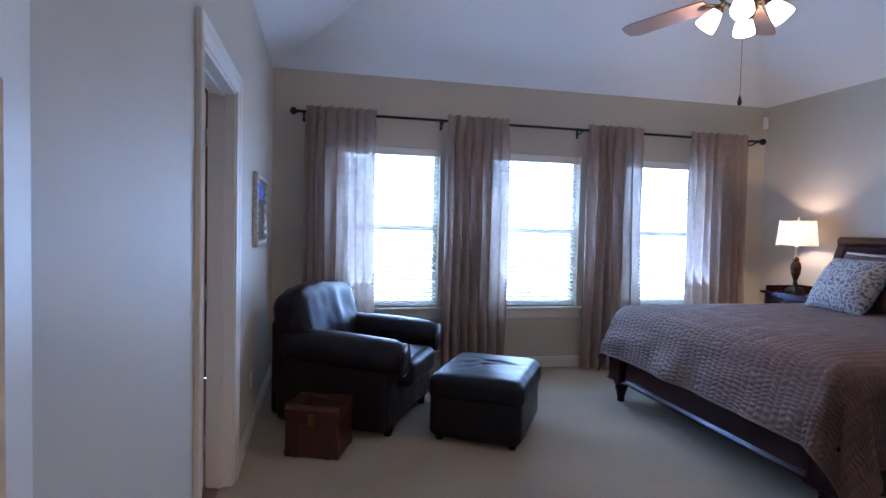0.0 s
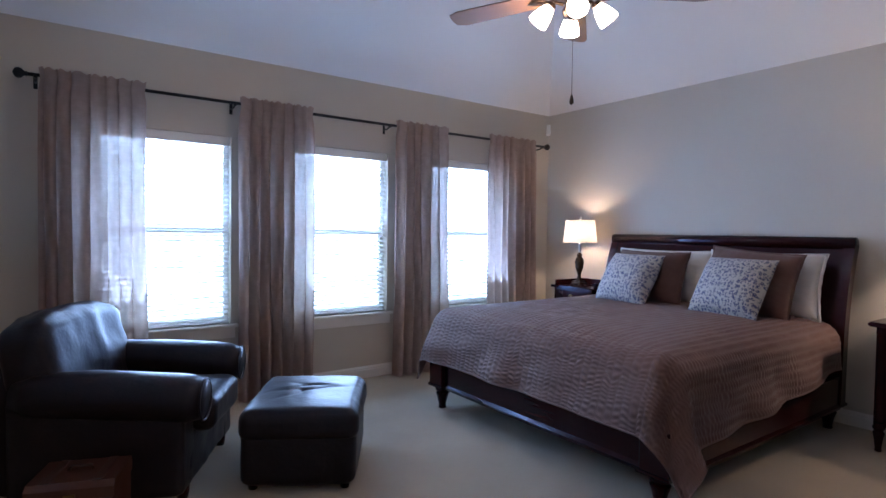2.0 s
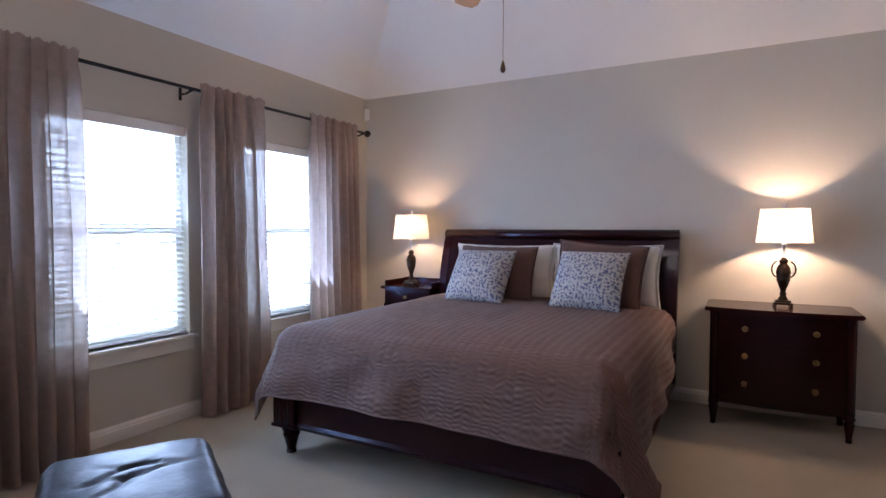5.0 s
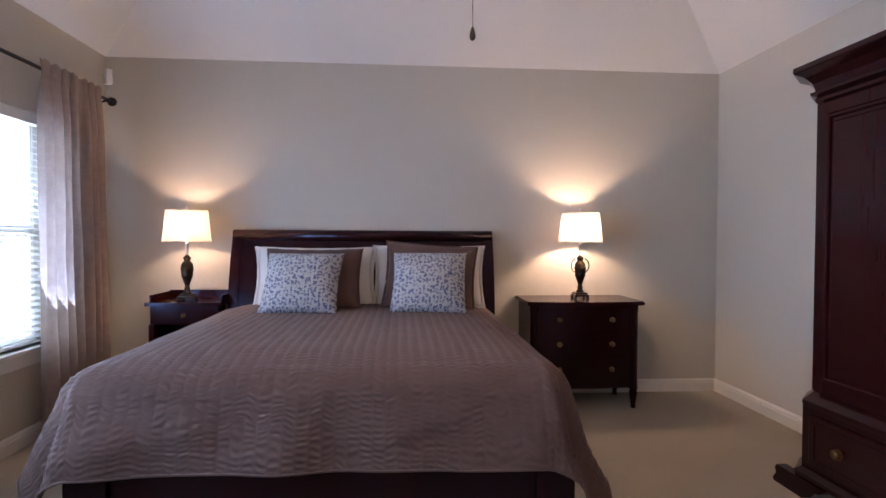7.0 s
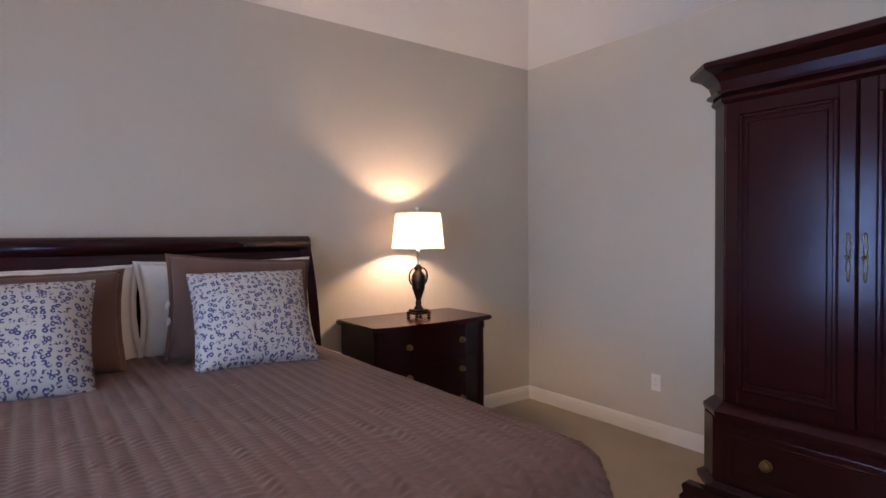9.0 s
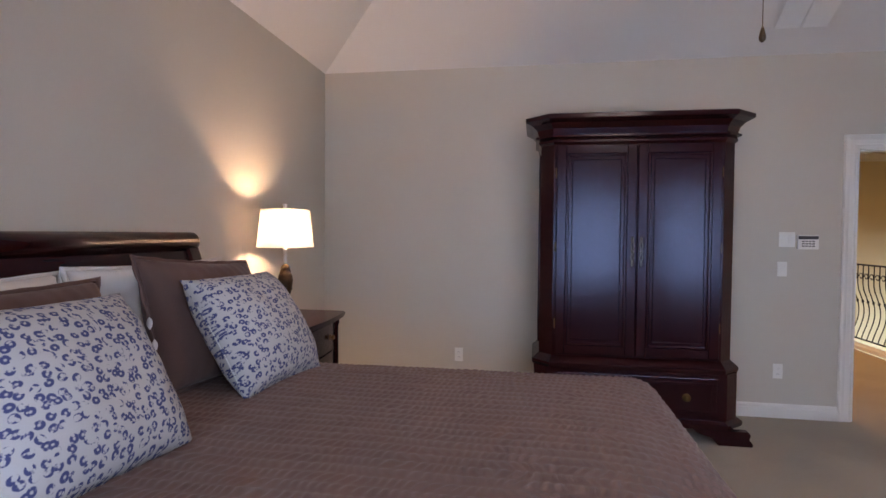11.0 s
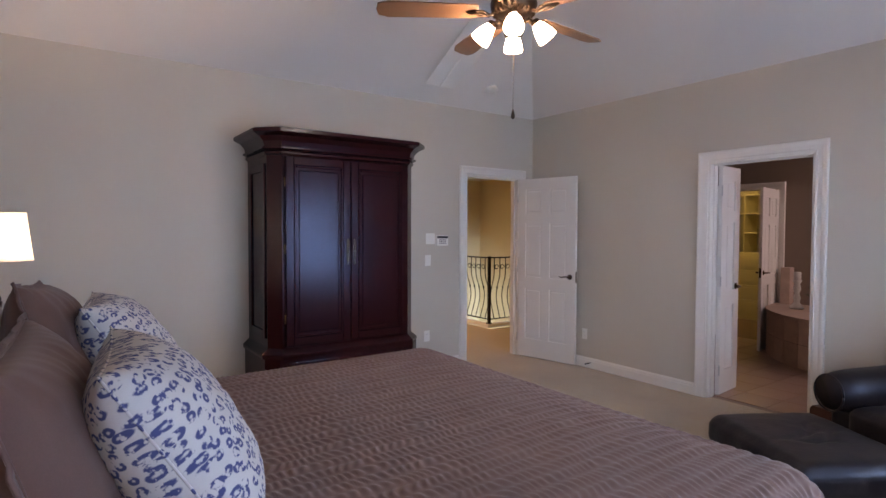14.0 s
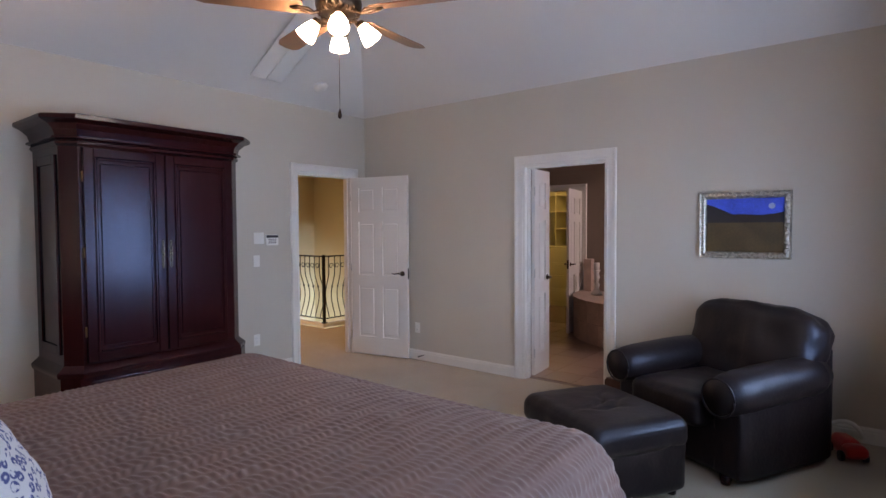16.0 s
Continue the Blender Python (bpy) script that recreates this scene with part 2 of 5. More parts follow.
def tube(points, r, steps=8, bm=None):
    """A round bar along points."""
    bm = bm or bmesh.new()
    pts = [Vector(p) for p in points]
    rings, up = [], None
    for i, p in enumerate(pts):
        d = (pts[min(i + 1, len(pts) - 1)] - pts[max(i - 1, 0)]).normalized()
        if up is None or abs(up.dot(d)) > 0.99:
            up = Vector((0, 0, 1)) if abs(d.z) < 0.9 else Vector((1, 0, 0))
        side = d.cross(up).normalized()
        up = side.cross(d).normalized()
        rr = r[i] if isinstance(r, (list, tuple)) else r
        rings.append([bm.verts.new(p + rr * (math.cos(2 * math.pi * k / steps) * side + math.sin(2 * math.pi * k / steps) * up)) for k in range(steps)])
    for a, b in zip(rings, rings[1:]):
        for k in range(steps):
            bm.faces.new((a[k], a[(k + 1) % steps], b[(k + 1) % steps], b[k]))
    bm.faces.new(rings[0][::-1])
    bm.faces.new(rings[-1])
    return bm


def extrude(outline, a0, a1, axis="y", bm=None):
    """A prism from a closed outline in the two other axes."""
    bm = bm or bmesh.new()

    def at(p, a):
        u, v = p
        return {"x": (a, u, v), "y": (u, a, v), "z": (u, v, a)}[axis]
    lo, hi = [bm.verts.new(at(p, a0)) for p in outline], [bm.verts.new(at(p, a1)) for p in outline]
    n = len(outline)
    for i in range(n):
        bm.faces.new((lo[i], lo[(i + 1) % n], hi[(i + 1) % n], hi[i]))
    bm.faces.new(lo[::-1])
    bm.faces.new(hi)
    return bm


def sheet(fn, nu, nv, bm=None, uv=None):
    """A grid surface fn(u, v) -> point, u and v from 0 to 1."""
    bm = bm or bmesh.new()
    g = [[bm.verts.new(fn(i / nu, j / nv)) for j in range(nv + 1)] for i in range(nu + 1)]
    lay = bm.loops.layers.uv.verify() if uv else None
    for i in range(nu):
        for j in range(nv):
            f = bm.faces.new((g[i][j], g[i + 1][j], g[i + 1][j + 1], g[i][j + 1]))
            if uv:
                for lp, (a, b) in zip(f.loops, ((i, j), (i + 1, j), (i + 1, j + 1), (i, j + 1))):
                    lp[lay].uv = uv(a / nu, b / nv)
    return bm


def structure(name, bm, mat, label, smooth=False):
    ob = part(name, bm, mat, None, label, smooth)
    return tagged(ob, label, name.split("_")[0], kind="structure")


# ---- bedroom shell ----
BZ = 0.11
structure("floor", box(-0.06, E, -0.12, N, -0.12, 0), M_CARPET, "beige cut-pile bedroom carpet, lightly trodden")


def wall_with_holes(name, axis, a0, a1, b0, b1, holes, mat, label, top=ZC):
    """A wall along axis from a0 to a1, b0 to b1 thick, with openings (lo, hi, z0, z1)."""
    bm = bmesh.new()

    def blk(lo, hi, z0, z1):
        if hi - lo > 1e-4 and z1 - z0 > 1e-4:
            box(lo, hi, b0, b1, z0, z1, bm=bm) if axis == "x" else box(b0, b1, lo, hi, z0, z1, bm=bm)
    at = a0
    for lo, hi, z0, z1 in sorted(holes):
        blk(at, lo, 0, top)
        blk(lo, hi, 0, z0)
        blk(lo, hi, z1, top)
        at = hi
    blk(at, a1, 0, top)
    return structure(name, bm, mat, label)


BD0, BD1, BDZ = 2.195, 3.03, 2.085       # bath doorway
ED0, ED1, EDZ = 0.215, 1.005, 2.10       # entrance doorway
wall_with_holes("wall_west", "y", -0.12, N + 0.15, -WT, 0, [(BD0, BD1, 0, BDZ)], M_WALL, "greige painted wall with a bathroom doorway")
wall_with_holes("wall_south", "x", 0, E, -WT, 0, [(ED0, ED1, 0, EDZ)], M_WALL, "greige painted wall with the bedroom entrance")
wall_with_holes("wall_north", "x", 0, E, N, N + 0.15, [(a, b, WZ0, WZ1) for a, b in WIN], M_WALL, "greige painted wall with three tall windows")
structure("wall_east", box(E, E + WT, -0.12, N + 0.15, 0, ZC), M_WALL, "greige painted wall behind the bed")

# vaulted ceiling: four slopes up to a flat middle
_in, _up = 1.55, 0.86
_bm = bmesh.new()
_lo = [_bm.verts.new(c) for c in ((0, 0, ZC), (E, 0, ZC), (E, N, ZC), (0, N, ZC))]
_hi = [_bm.verts.new(c) for c in ((_in, _in, ZC + _up), (E - _in, _in, ZC + _up), (E - _in, N - _in, ZC + _up), (_in, N - _in, ZC + _up))]
for _i in range(4):
    _j = (_i + 1) % 4
    _bm.faces.new((_lo[_i], _lo[_j], _hi[_j], _hi[_i]))
_bm.faces.new(_hi)
_ex = bmesh.ops.extrude_face_region(_bm, geom=list(_bm.faces))
bmesh.ops.translate(_bm, verts=[v for v in _ex["geom"] if isinstance(v, bmesh.types.BMVert)], vec=(0, 0, 0.12))
structure("ceiling", _bm, M_CEIL, "pale vaulted ceiling with four slopes")


def skirting(name, axis, lo, hi, wall, side):
    """A moulded board along a wall face; side is the way it stands out."""
    prof = [(0, 0), (0.016, 0), (0.016, 0.075), (0.012, 0.082), (0.013, 0.092), (0.006, 0.104), (0.004, BZ), (0, BZ)]
    out = [(wall + side * u, z) for u, z in prof]
    structure(name, extrude(out, lo, hi, "x" if axis == "x" else "y"), M_TRIM, "off-white moulded baseboard")


skirting("baseboard_west_1", "y", 0.0, BD0 - 0.09, 0, 1)
skirting("baseboard_west_2", "y", BD1 + 0.09, N, 0, 1)
skirting("baseboard_south_1", "x", ED1 + 0.09, E, 0, 1)
skirting("baseboard_north", "x", 0.016, E - 0.016, N, -1)
skirting("baseboard_east", "y", 0.016, N, E, -1)


def casing(name, axis, lo, hi, top, face, side, w=0.09, clip=None):
    """Moulded door trim round an opening on a wall face."""
    prof = [(0, 0), (0, 0.012), (0.012, 0.016), (0.02, 0.012), (0.05, 0.014), (0.07, 0.022), (0.085, 0.024), (w, 0.018), (w, 0)]
    bm = bmesh.new()
    path = [(lo, 0, -1, 0), (lo, top, -1, 1), (hi, top, 1, 1), (hi, 0, 1, 0)]
    rings = []
    for a, z, sa, sz in path:
        ring = []
        for u, d in prof:
            aa = a + sa * u
            if clip is not None:
                aa = max(aa, clip)
            p = (aa, face + side * d, z + sz * u) if axis == "x" else (face + side * d, aa, z + sz * u)
            ring.append(bm.verts.new(p))
        rings.append(ring)
    n = len(prof)
    for a, b in zip(rings, rings[1:]):
        for i in range(n):
            bm.faces.new((a[i], a[(i + 1) % n], b[(i + 1) % n], b[i]))
    bm.faces.new(rings[0])
    bm.faces.new(rings[-1][::-1])
    structure(name, bm, M_TRIM, "off-white moulded door casing")


def jamb(name, axis, lo, hi, top, f0, f1):
    bm = bmesh.new()
    for q in ((lo, lo + 0.018, 0, top - 0.018), (hi - 0.018, hi, 0, top - 0.018), (lo, hi, top - 0.018, top)):
        box(q[0], q[1], f0, f1, q[2], q[3], bm=bm) if axis == "x" else box(f0, f1, q[0], q[1], q[2], q[3], bm=bm)
    mid = f0 + 0.35 * (f1 - f0)
    for q in ((lo + 0.018, lo + 0.03, 0, top - 0.03), (hi - 0.03, hi - 0.018, 0, top - 0.03), (lo + 0.018, hi - 0.018, top - 0.03, top - 0.018)):
        box(q[0], q[1], mid, mid + 0.03, q[2], q[3], bm=bm) if axis == "x" else box(mid, mid + 0.03, q[0], q[1], q[2], q[3], bm=bm)
    structure(name, bm, M_TRIM, "off-white painted door jamb")


casing("trim_bath_doorway", "y", BD0, BD1, BDZ, 0, 1)
casing("trim_bath_doorway_inner", "y", BD0, BD1, BDZ, -WT, -1)
casing("trim_entrance", "x", ED0, ED1, EDZ, 0, 1)
casing("trim_entrance_hall", "x", ED0, ED1, EDZ, -WT, -1)
jamb("trim_bath_jamb", "y", BD0, BD1, BDZ, -WT - 0.003, 0.003)
jamb("trim_entrance_jamb", "x", ED0, ED1, EDZ, -WT - 0.003, 0.003)


# ---- windows ----
def window(i, a, b):
    w = thing(f"window_{i}", a, N, WZ0, label="white double-hung window behind lowered blinds", category="window", kind="structure")
    W, H = b - a, WZ1 - WZ0
    fr = bmesh.new()
    for q in ((0, 0.04, 0, H), (W - 0.04, W, 0, H), (0.04, W - 0.04, 0, 0.05), (0.04, W - 0.04, H - 0.04, H), (0.04, W - 0.04, H * 0.5 - 0.025, H * 0.5 + 0.025)):
        box(q[0], q[1], 0.085, 0.13, q[2], q[3], bm=fr)
    part("window_frame", fr, M_TRIM, w)
    for z0, z1 in ((0.05, H * 0.5 - 0.025), (H * 0.5 + 0.025, H - 0.04)):
        g = part("pane", box(0.04, W - 0.04, 0.105, 0.109, z0, z1), M_GLASS, w)
        g.visible_shadow = False
    part("window_sill", box(-0.05, W + 0.05, -0.045, 0.085, -0.025, 0.0, 0.006), M_TRIM, w)
    part("apron", box(-0.03, W + 0.03, -0.016, -0.001, -0.115, -0.025, 0.004), M_TRIM, w)
    return w


def blind(a, b):
    W, H = b - a, WZ1 - WZ0
    bl = thing("window_blind", a, N + 0.045, WZ0, label="white horizontal slat blind lowered over the window", category="blind", group="window blinds")
    part("headrail", box(0.008, W - 0.008, -0.03, 0.03, H - 0.075, H - 0.003, 0.004), M_TRIM, bl)
    part("bottom_rail", box(0.012, W - 0.012, -0.022, 0.022, 0.012, 0.03, 0.004), M_BLIND, bl)
    n = int((H - 0.13) / 0.042)
    me = mesh_of(box(0.012, W - 0.012, -0.024, 0.024, -0.0012, 0.0012), "slat", M_BLIND)
    for k in range(n):
        piece("slat", me, bl, pose(0, 0, 0.055 + k * 0.042, 18, 0, 0))
    for x in (0.12, W - 0.12):
        part("ladder_cord", tube([(x, -0.026, 0.03), (x, -0.026, H - 0.08)], 0.0012, 5), M_BLIND, bl)
    part("tilt_wand", tube([(W - 0.06, -0.04, H - 0.1), (W - 0.06, -0.042, 0.75)], 0.004, 6), M_PLASTIC, bl)
    return bl


for _i, (_a, _b) in enumerate(WIN):
    window(_i + 1, _a, _b)
    blind(_a, _b)
tagged(part("backdrop", box(-14, 19, 14.0, 14.1, -8, 14), M_SKYCARD), "bright overcast sky outside the windows", "sky", kind="structure")


# ---- bed ----
def turned_leg(h, r):
    return lathe([(r * 0.55, 0), (r * 0.62, h * 0.04), (r * 0.5, h * 0.12), (r * 0.75, h * 0.45), (r * 1.0, h * 0.68), (r * 0.7, h * 0.74), (r * 1.05, h * 0.80), (r * 1.05, h * 0.88), (r * 0.8, h * 0.92), (r * 1.0, h)], 20)


BX0, BX1, BY0, BY1, BTOP = 2.83, 5.17, 2.02, 4.18, 0.79


def sleigh(t, off=0.0):
    """The curve of the headboard's front face, from the floor (0) to the roll at the top (1)."""
    z = 0.20 + t * 1.155
    x = 4.985 + 0.17 * max(0.0, (t - 0.35) / 0.65) ** 2.0 + 0.02 * math.sin(t * 3.1)
    return x + off, z


def build_bed():
    bed = thing("bed", (BX0 + BX1) / 2, (BY0 + BY1) / 2, 0, label="king-size dark mahogany sleigh bed standing on beige carpet", category="bed")
    ox, oy = (BX0 + BX1) / 2, (BY0 + BY1) / 2

    def loc(bm):
        bmesh.ops.translate(bm, verts=bm.verts, vec=(-ox, -oy, 0))
        return bm
    n = 18
    front, back = [sleigh(i / n) for i in range(n + 1)], [sleigh(i / n, 0.045) for i in range(n + 1)]
    part("headboard", loc(extrude(front + back[::-1], BY0 + 0.07, BY1 - 0.07, "y")), M_WOODH, bed, smooth=False)
    front, back = [sleigh(i / n, -0.02) for i in range(n + 1)], [sleigh(i / n, 0.06) for i in range(n + 1)]
    for y in (BY0 + 0.012, BY1 - 0.087):
        st = extrude(front + back[::-1], y, y + 0.075, "y")
        bmesh.ops.bevel(st, geom=[e for e in st.edges if e.calc_face_angle(0) > 1.2], offset=0.006, segments=2, affect="EDGES")
        part("headboard_post", loc(st), M_WOODV, bed)
    part("top_roll", loc(tube([(5.165, BY0 + 0.016, 1.36), (5.165, BY1 - 0.016, 1.36)], 0.05, 20)), M_WOODH, bed, smooth=True)
    rail = [(0, 0.17), (0.03, 0.17), (0.035, 0.19), (0.022, 0.21), (0.022, 0.39), (0.032, 0.41), (0.0, 0.42)]
    for y, s in ((BY0 + 0.045, -1), (BY1 - 0.045, 1)):
        part("side_rail", loc(extrude([(y + s * u, z) for u, z in rail], BX0 + 0.1, 4.97, "x")), M_WOODX, bed)
    part("footboard", loc(extrude([(BX0 + 0.06 - u, z) for u, z in rail], BY0 + 0.1, BY1 - 0.1, "y")), M_WOODH, bed)
    for x in (BX0 + 0.075, 5.03):
        for y in (BY0 + 0.11, BY1 - 0.11):
            lg = turned_leg(0.18, 0.055)
            box(-0.072, 0.072, -0.085, 0.085, 0.18, 0.42, 0.008, bm=lg)
            box(-0.082, 0.082, -0.095, 0.095, 0.175, 0.195, 0.006, bm=lg)
            bmesh.ops.translate(lg, verts=lg.verts, vec=(x, y, 0))
            part("leg", loc(lg), M_WOODV, bed, smooth=False)
    part("slat_base", loc(box(BX0 + 0.08, 4.96, BY0 + 0.06, BY1 - 0.06, 0.36, 0.40)), M_WOODH, bed)
    part("mattress", loc(box(BX0 + 0.10, 4.95, BY0 + 0.07, BY1 - 0.07, 0.40, BTOP - 0.02, 0.05, 3)), M_WHITE, bed, "white mattress hidden under the cover")
    return bed


def cloth_point(x, y):
    """Where a point of the flat cover comes to lie: on the mattress, over its edge or in a corner's fall."""
    x0, y0, y1 = BX0 + 0.165, BY0 + 0.165, BY1 - 0.10
    dx, ex = max(0.0, x0 - x), max(x, x0)
    dy, sy, ey = (y0 - y, -1.0, y0) if y < y0 else ((y - y1, 1.0, y1) if y > y1 else (0.0, 0.0, y))
    d = math.hypot(dx, dy)
    near = min(ex - x0 + 0.001, 0.6), min(min(ey - y0, y1 - ey), 0.6)
    crown = 0.035 * (1 - math.exp(-near[0] / 0.10)) * (1 - math.exp(-near[1] / 0.10))
    z = BTOP + crown + 0.006 * noise.noise((x * 2.2, y * 2.2, 1.0))
    if d < 1e-6:
        return Vector((ex, ey, z))
    ux, uy = -dx / d, sy * dy / d
    r = 0.15
    ang = min(d / r, 1.38)
    out = r * math.sin(ang)
    drop = r * (1 - math.cos(ang))
    rest = max(0.0, d - r * 1.38)
    corner = min(dx, dy) / 0.4
    wave = 0.045 * noise.noise((x * 3.1, y * 3.1, 4.0)) + 0.014 * math.sin(x * 9 + y * 7) * min(1, rest / 0.2)
    flare = (0.14 if sy < 0 else 0.28) * (1 - min(1.0, dx / 0.2)) + 0.30 * min(1.0, dx / 0.2)
    out += rest * (flare + 0.08 * corner) + wave * min(1, rest / 0.12)
    fold = 0.05 * corner * math.sin(math.atan2(dy, dx) * 6.0)
    drop += rest * 0.93
    return Vector((ex + ux * (out + fold), ey + uy * (out + fold), max(0.03, z - drop)))


def build_cover():
    """The quilted cover: stitched channels along the bed with crosswise puckers."""
    ax0, ax1, ay0, ay1 = BX0 + 0.165 - 0.50, 4.93, BY0 + 0.165 - 0.62, BY1 - 0.10 + 0.50

    def flat(u, v):
        lo = ay0 + 0.20 * u
        return ax0 + u * (ax1 - ax0), lo + v * (ay1 - lo)

    def fn(u, v):
        x, y = flat(u, v)
        p = cloth_point(x, y)
        q = (cloth_point(x + 0.01, y) - p).cross(cloth_point(x, y + 0.01) - p)
        nrm = q.normalized() if q.length > 1e-12 else Vector((0, 0, 1))
        ch = abs(math.sin(math.pi * y / 0.052))
        puck = math.sin(2 * math.pi * (x / 0.027 + 1.5 * noise.noise((x * 7, y * 12, 2.0)) + 0.37 * math.floor(y / 0.052)))
        return p + nrm * (0.0042 * ch ** 0.5 + (0.0032 + 0.0016 * noise.noise((x * 9, y * 9, 6.0))) * puck * ch)
    bm = sheet(fn, 430, 400, uv=lambda u, v: flat(u, v))
    ob = part("coverlet", bm, M_COVER, None, smooth=True)
    sol = ob.modifiers.new("thickness", "SOLIDIFY")
    sol.thickness, sol.offset = 0.008, -1
    edge = [fn(i / 120, 0) for i in range(120, -1, -1)] + [fn(0, i / 120) for i in range(1, 121)] + [fn(i / 120, 1) for i in range(1, 121)]
    part("hem", tube(edge, 0.005, 6), M_COVER, ob, "stitched edge binding", True)
    return tagged(ob, "quilted taupe coverlet with stitched channels spread over the bed", "bedspread")


def pillow_mesh(w, h, d, seed, flange=0.0, nu=40, corner=1.0):
    """A stuffed square cushion standing on its lower edge, front towards -x."""
    bm = bmesh.new()
    for side in (-1, 1):
        def fn(u, v):
            a, b = 2 * u - 1, 2 * v - 1
            puff = max(0.0, (1 - abs(a) ** 2.6) * (1 - abs(b) ** 2.6)) ** 0.55
            pinch = 1 - 0.06 * corner * (1 - a * a) * b * b
            pinch2 = 1 - 0.06 * corner * (1 - b * b) * a * a
            wr = 0.012 * noise.noise((a * 2.3 + seed, b * 2.3, side * 3.0)) + 0.005 * noise.noise((a * 7 + seed, b * 7, side))
            return Vector((side * (d / 2 * puff) + wr * puff, a * w / 2 * pinch2, h / 2 + b * h / 2 * pinch))
        sheet(fn, nu, nu, bm)
    bmesh.ops.remove_doubles(bm, verts=bm.verts, dist=0.0008)
    return bm


def leopard():
    m = material("leopard_print_cotton", (0.41, 0.39, 0.375), 0.85, vary=0.05, scale=8, fine=300, bump=0.15, dist=0.001, spec=0.2)
    nt = m.node_tree
    n, l = nt.nodes, nt.links
    tc = next(k for k in n if k.type == "TEX_COORD")
    wob = n.new("ShaderNodeTexNoise")
    wob.inputs["Scale"].default_value = 45
    l.new(tc.outputs["Object"], wob.inputs["Vector"])
    add = n.new("ShaderNodeMixRGB")
    add.blend_type = "ADD"
    add.inputs[0].default_value = 0.006
    l.new(tc.outputs["Object"], add.inputs[1])
    l.new(wob.outputs["Color"], add.inputs[2])
    sp, mp = n.new("ShaderNodeSeparateXYZ"), n.new("ShaderNodeCombineXYZ")
    l.new(add.outputs[0], sp.inputs[0])
    l.new(sp.outputs[1], mp.inputs[0])
    l.new(sp.outputs[2], mp.inputs[1])
    vo = n.new("ShaderNodeTexVoronoi")
    vo.voronoi_dimensions = "2D"
    vo.inputs["Scale"].default_value, vo.inputs["Randomness"].default_value = 41, 0.7
    l.new(mp.outputs[0], vo.inputs["Vector"])
    ring = n.new("ShaderNodeValToRGB")
    e = ring.color_ramp.elements
    e[0].position, e[0].color = 0.06, (0, 0, 0, 1)
    e[1].position, e[1].color = 0.17, (1, 1, 1, 1)
    for p, c in ((0.36, 1), (0.44, 0)):
        k = e.new(p)
        k.color = (c, c, c, 1)
    l.new(vo.outputs["Distance"], ring.inputs[0])
    gap = n.new("ShaderNodeTexNoise")
    gap.inputs["Scale"].default_value = 60
    l.new(tc.outputs["Object"], gap.inputs["Vector"])
    gr = n.new("ShaderNodeValToRGB")
    gr.color_ramp.elements[0].position, gr.color_ramp.elements[1].position = 0.43, 0.50
    l.new(gap.outputs["Fac"], gr.inputs[0])
    mul = n.new("ShaderNodeMath")
    mul.operation = "MULTIPLY"
    l.new(ring.outputs[0], mul.inputs[0])
    l.new(gr.outputs[0], mul.inputs[1])
    mix = n.new("ShaderNodeMixRGB")
    b = n["Principled BSDF"]
    l.new(mul.outputs[0], mix.inputs[0])
    l.new(b.inputs["Base Color"].links[0].from_socket, mix.inputs[1])
    mix.inputs[2].default_value = (0.045, 0.06, 0.15, 1)
    l.new(mix.outputs[0], b.inputs["Base Color"])
    return m


M_LEOPARD = leopard()


def build_pillow(name, w, h, d, x, y, z, tilt, turn, mat, label, seed, lean=0, corner=1.0, quilt=0.0):
    bm = pillow_mesh(w, h, d, seed, corner=corner)
    if quilt:
        for v in bm.verts:
            v.co.x += math.copysign(0.0045, v.co.x) * abs(math.sin(math.pi * v.co.y / quilt))
    ob = part(name, bm, mat, None, smooth=True)
    ob.matrix_basis = pose(x, y, z, lean, tilt, turn)
    # piping of the seam
    pts = []
    for i in range(81):
        s = i / 80 * 4
        k, f = int(s) % 4, s - int(s)
        a, b = ((2 * f - 1, -1), (1, 2 * f - 1), (1 - 2 * f, 1), (-1, 1 - 2 * f))[k]
        pts.append((0, a * w / 2 * (1 - 0.06 * corner * (1 - b * b) * a * a), h / 2 + b * h / 2 * (1 - 0.06 * corner * (1 - a * a) * b * b)))
    part("seam", tube(pts, 0.0028, 6), mat, ob, smooth=True)
    if quilt:
        rim = []
        for k in (0.0, 1.0):
            rim.append([Vector((0.006 * math.sin(i * 1.7 + seed) * k, p[1] * (1 + 0.05 * k), h / 2 + (p[2] - h / 2) * (1 + 0.05 * k))) for i, p in enumerate(pts[:-1])])
        fl = bmesh.new()
        rows = [[fl.verts.new(p) for p in q] for q in rim]
        for i in range(80):
            fl.faces.new((rows[0][i], rows[0][(i + 1) % 80], rows[1][(i + 1) % 80], rows[1][i]))
        f = part("flange", fl, mat, ob, "flat stitched border", True)
        so = f.modifiers.new("thickness", "SOLIDIFY")
        so.thickness = 0.006
    if mat is M_TAUPE:
        for k, zz in enumerate((0.36, 0.52)):
            slit = lathe([(0.001, -0.022), (0.008, -0.012), (0.010, 0.0), (0.008, 0.012), (0.001, 0.022)], 10)
            part("insert", slit, M_WHITE, ob, "white insert showing between the ties", True, pose(-0.012, w / 2 * (1 + 0.012 * k) - 0.002, h * zz, 12))
    return tagged(ob, label, "pillow", "pillows on the bed")


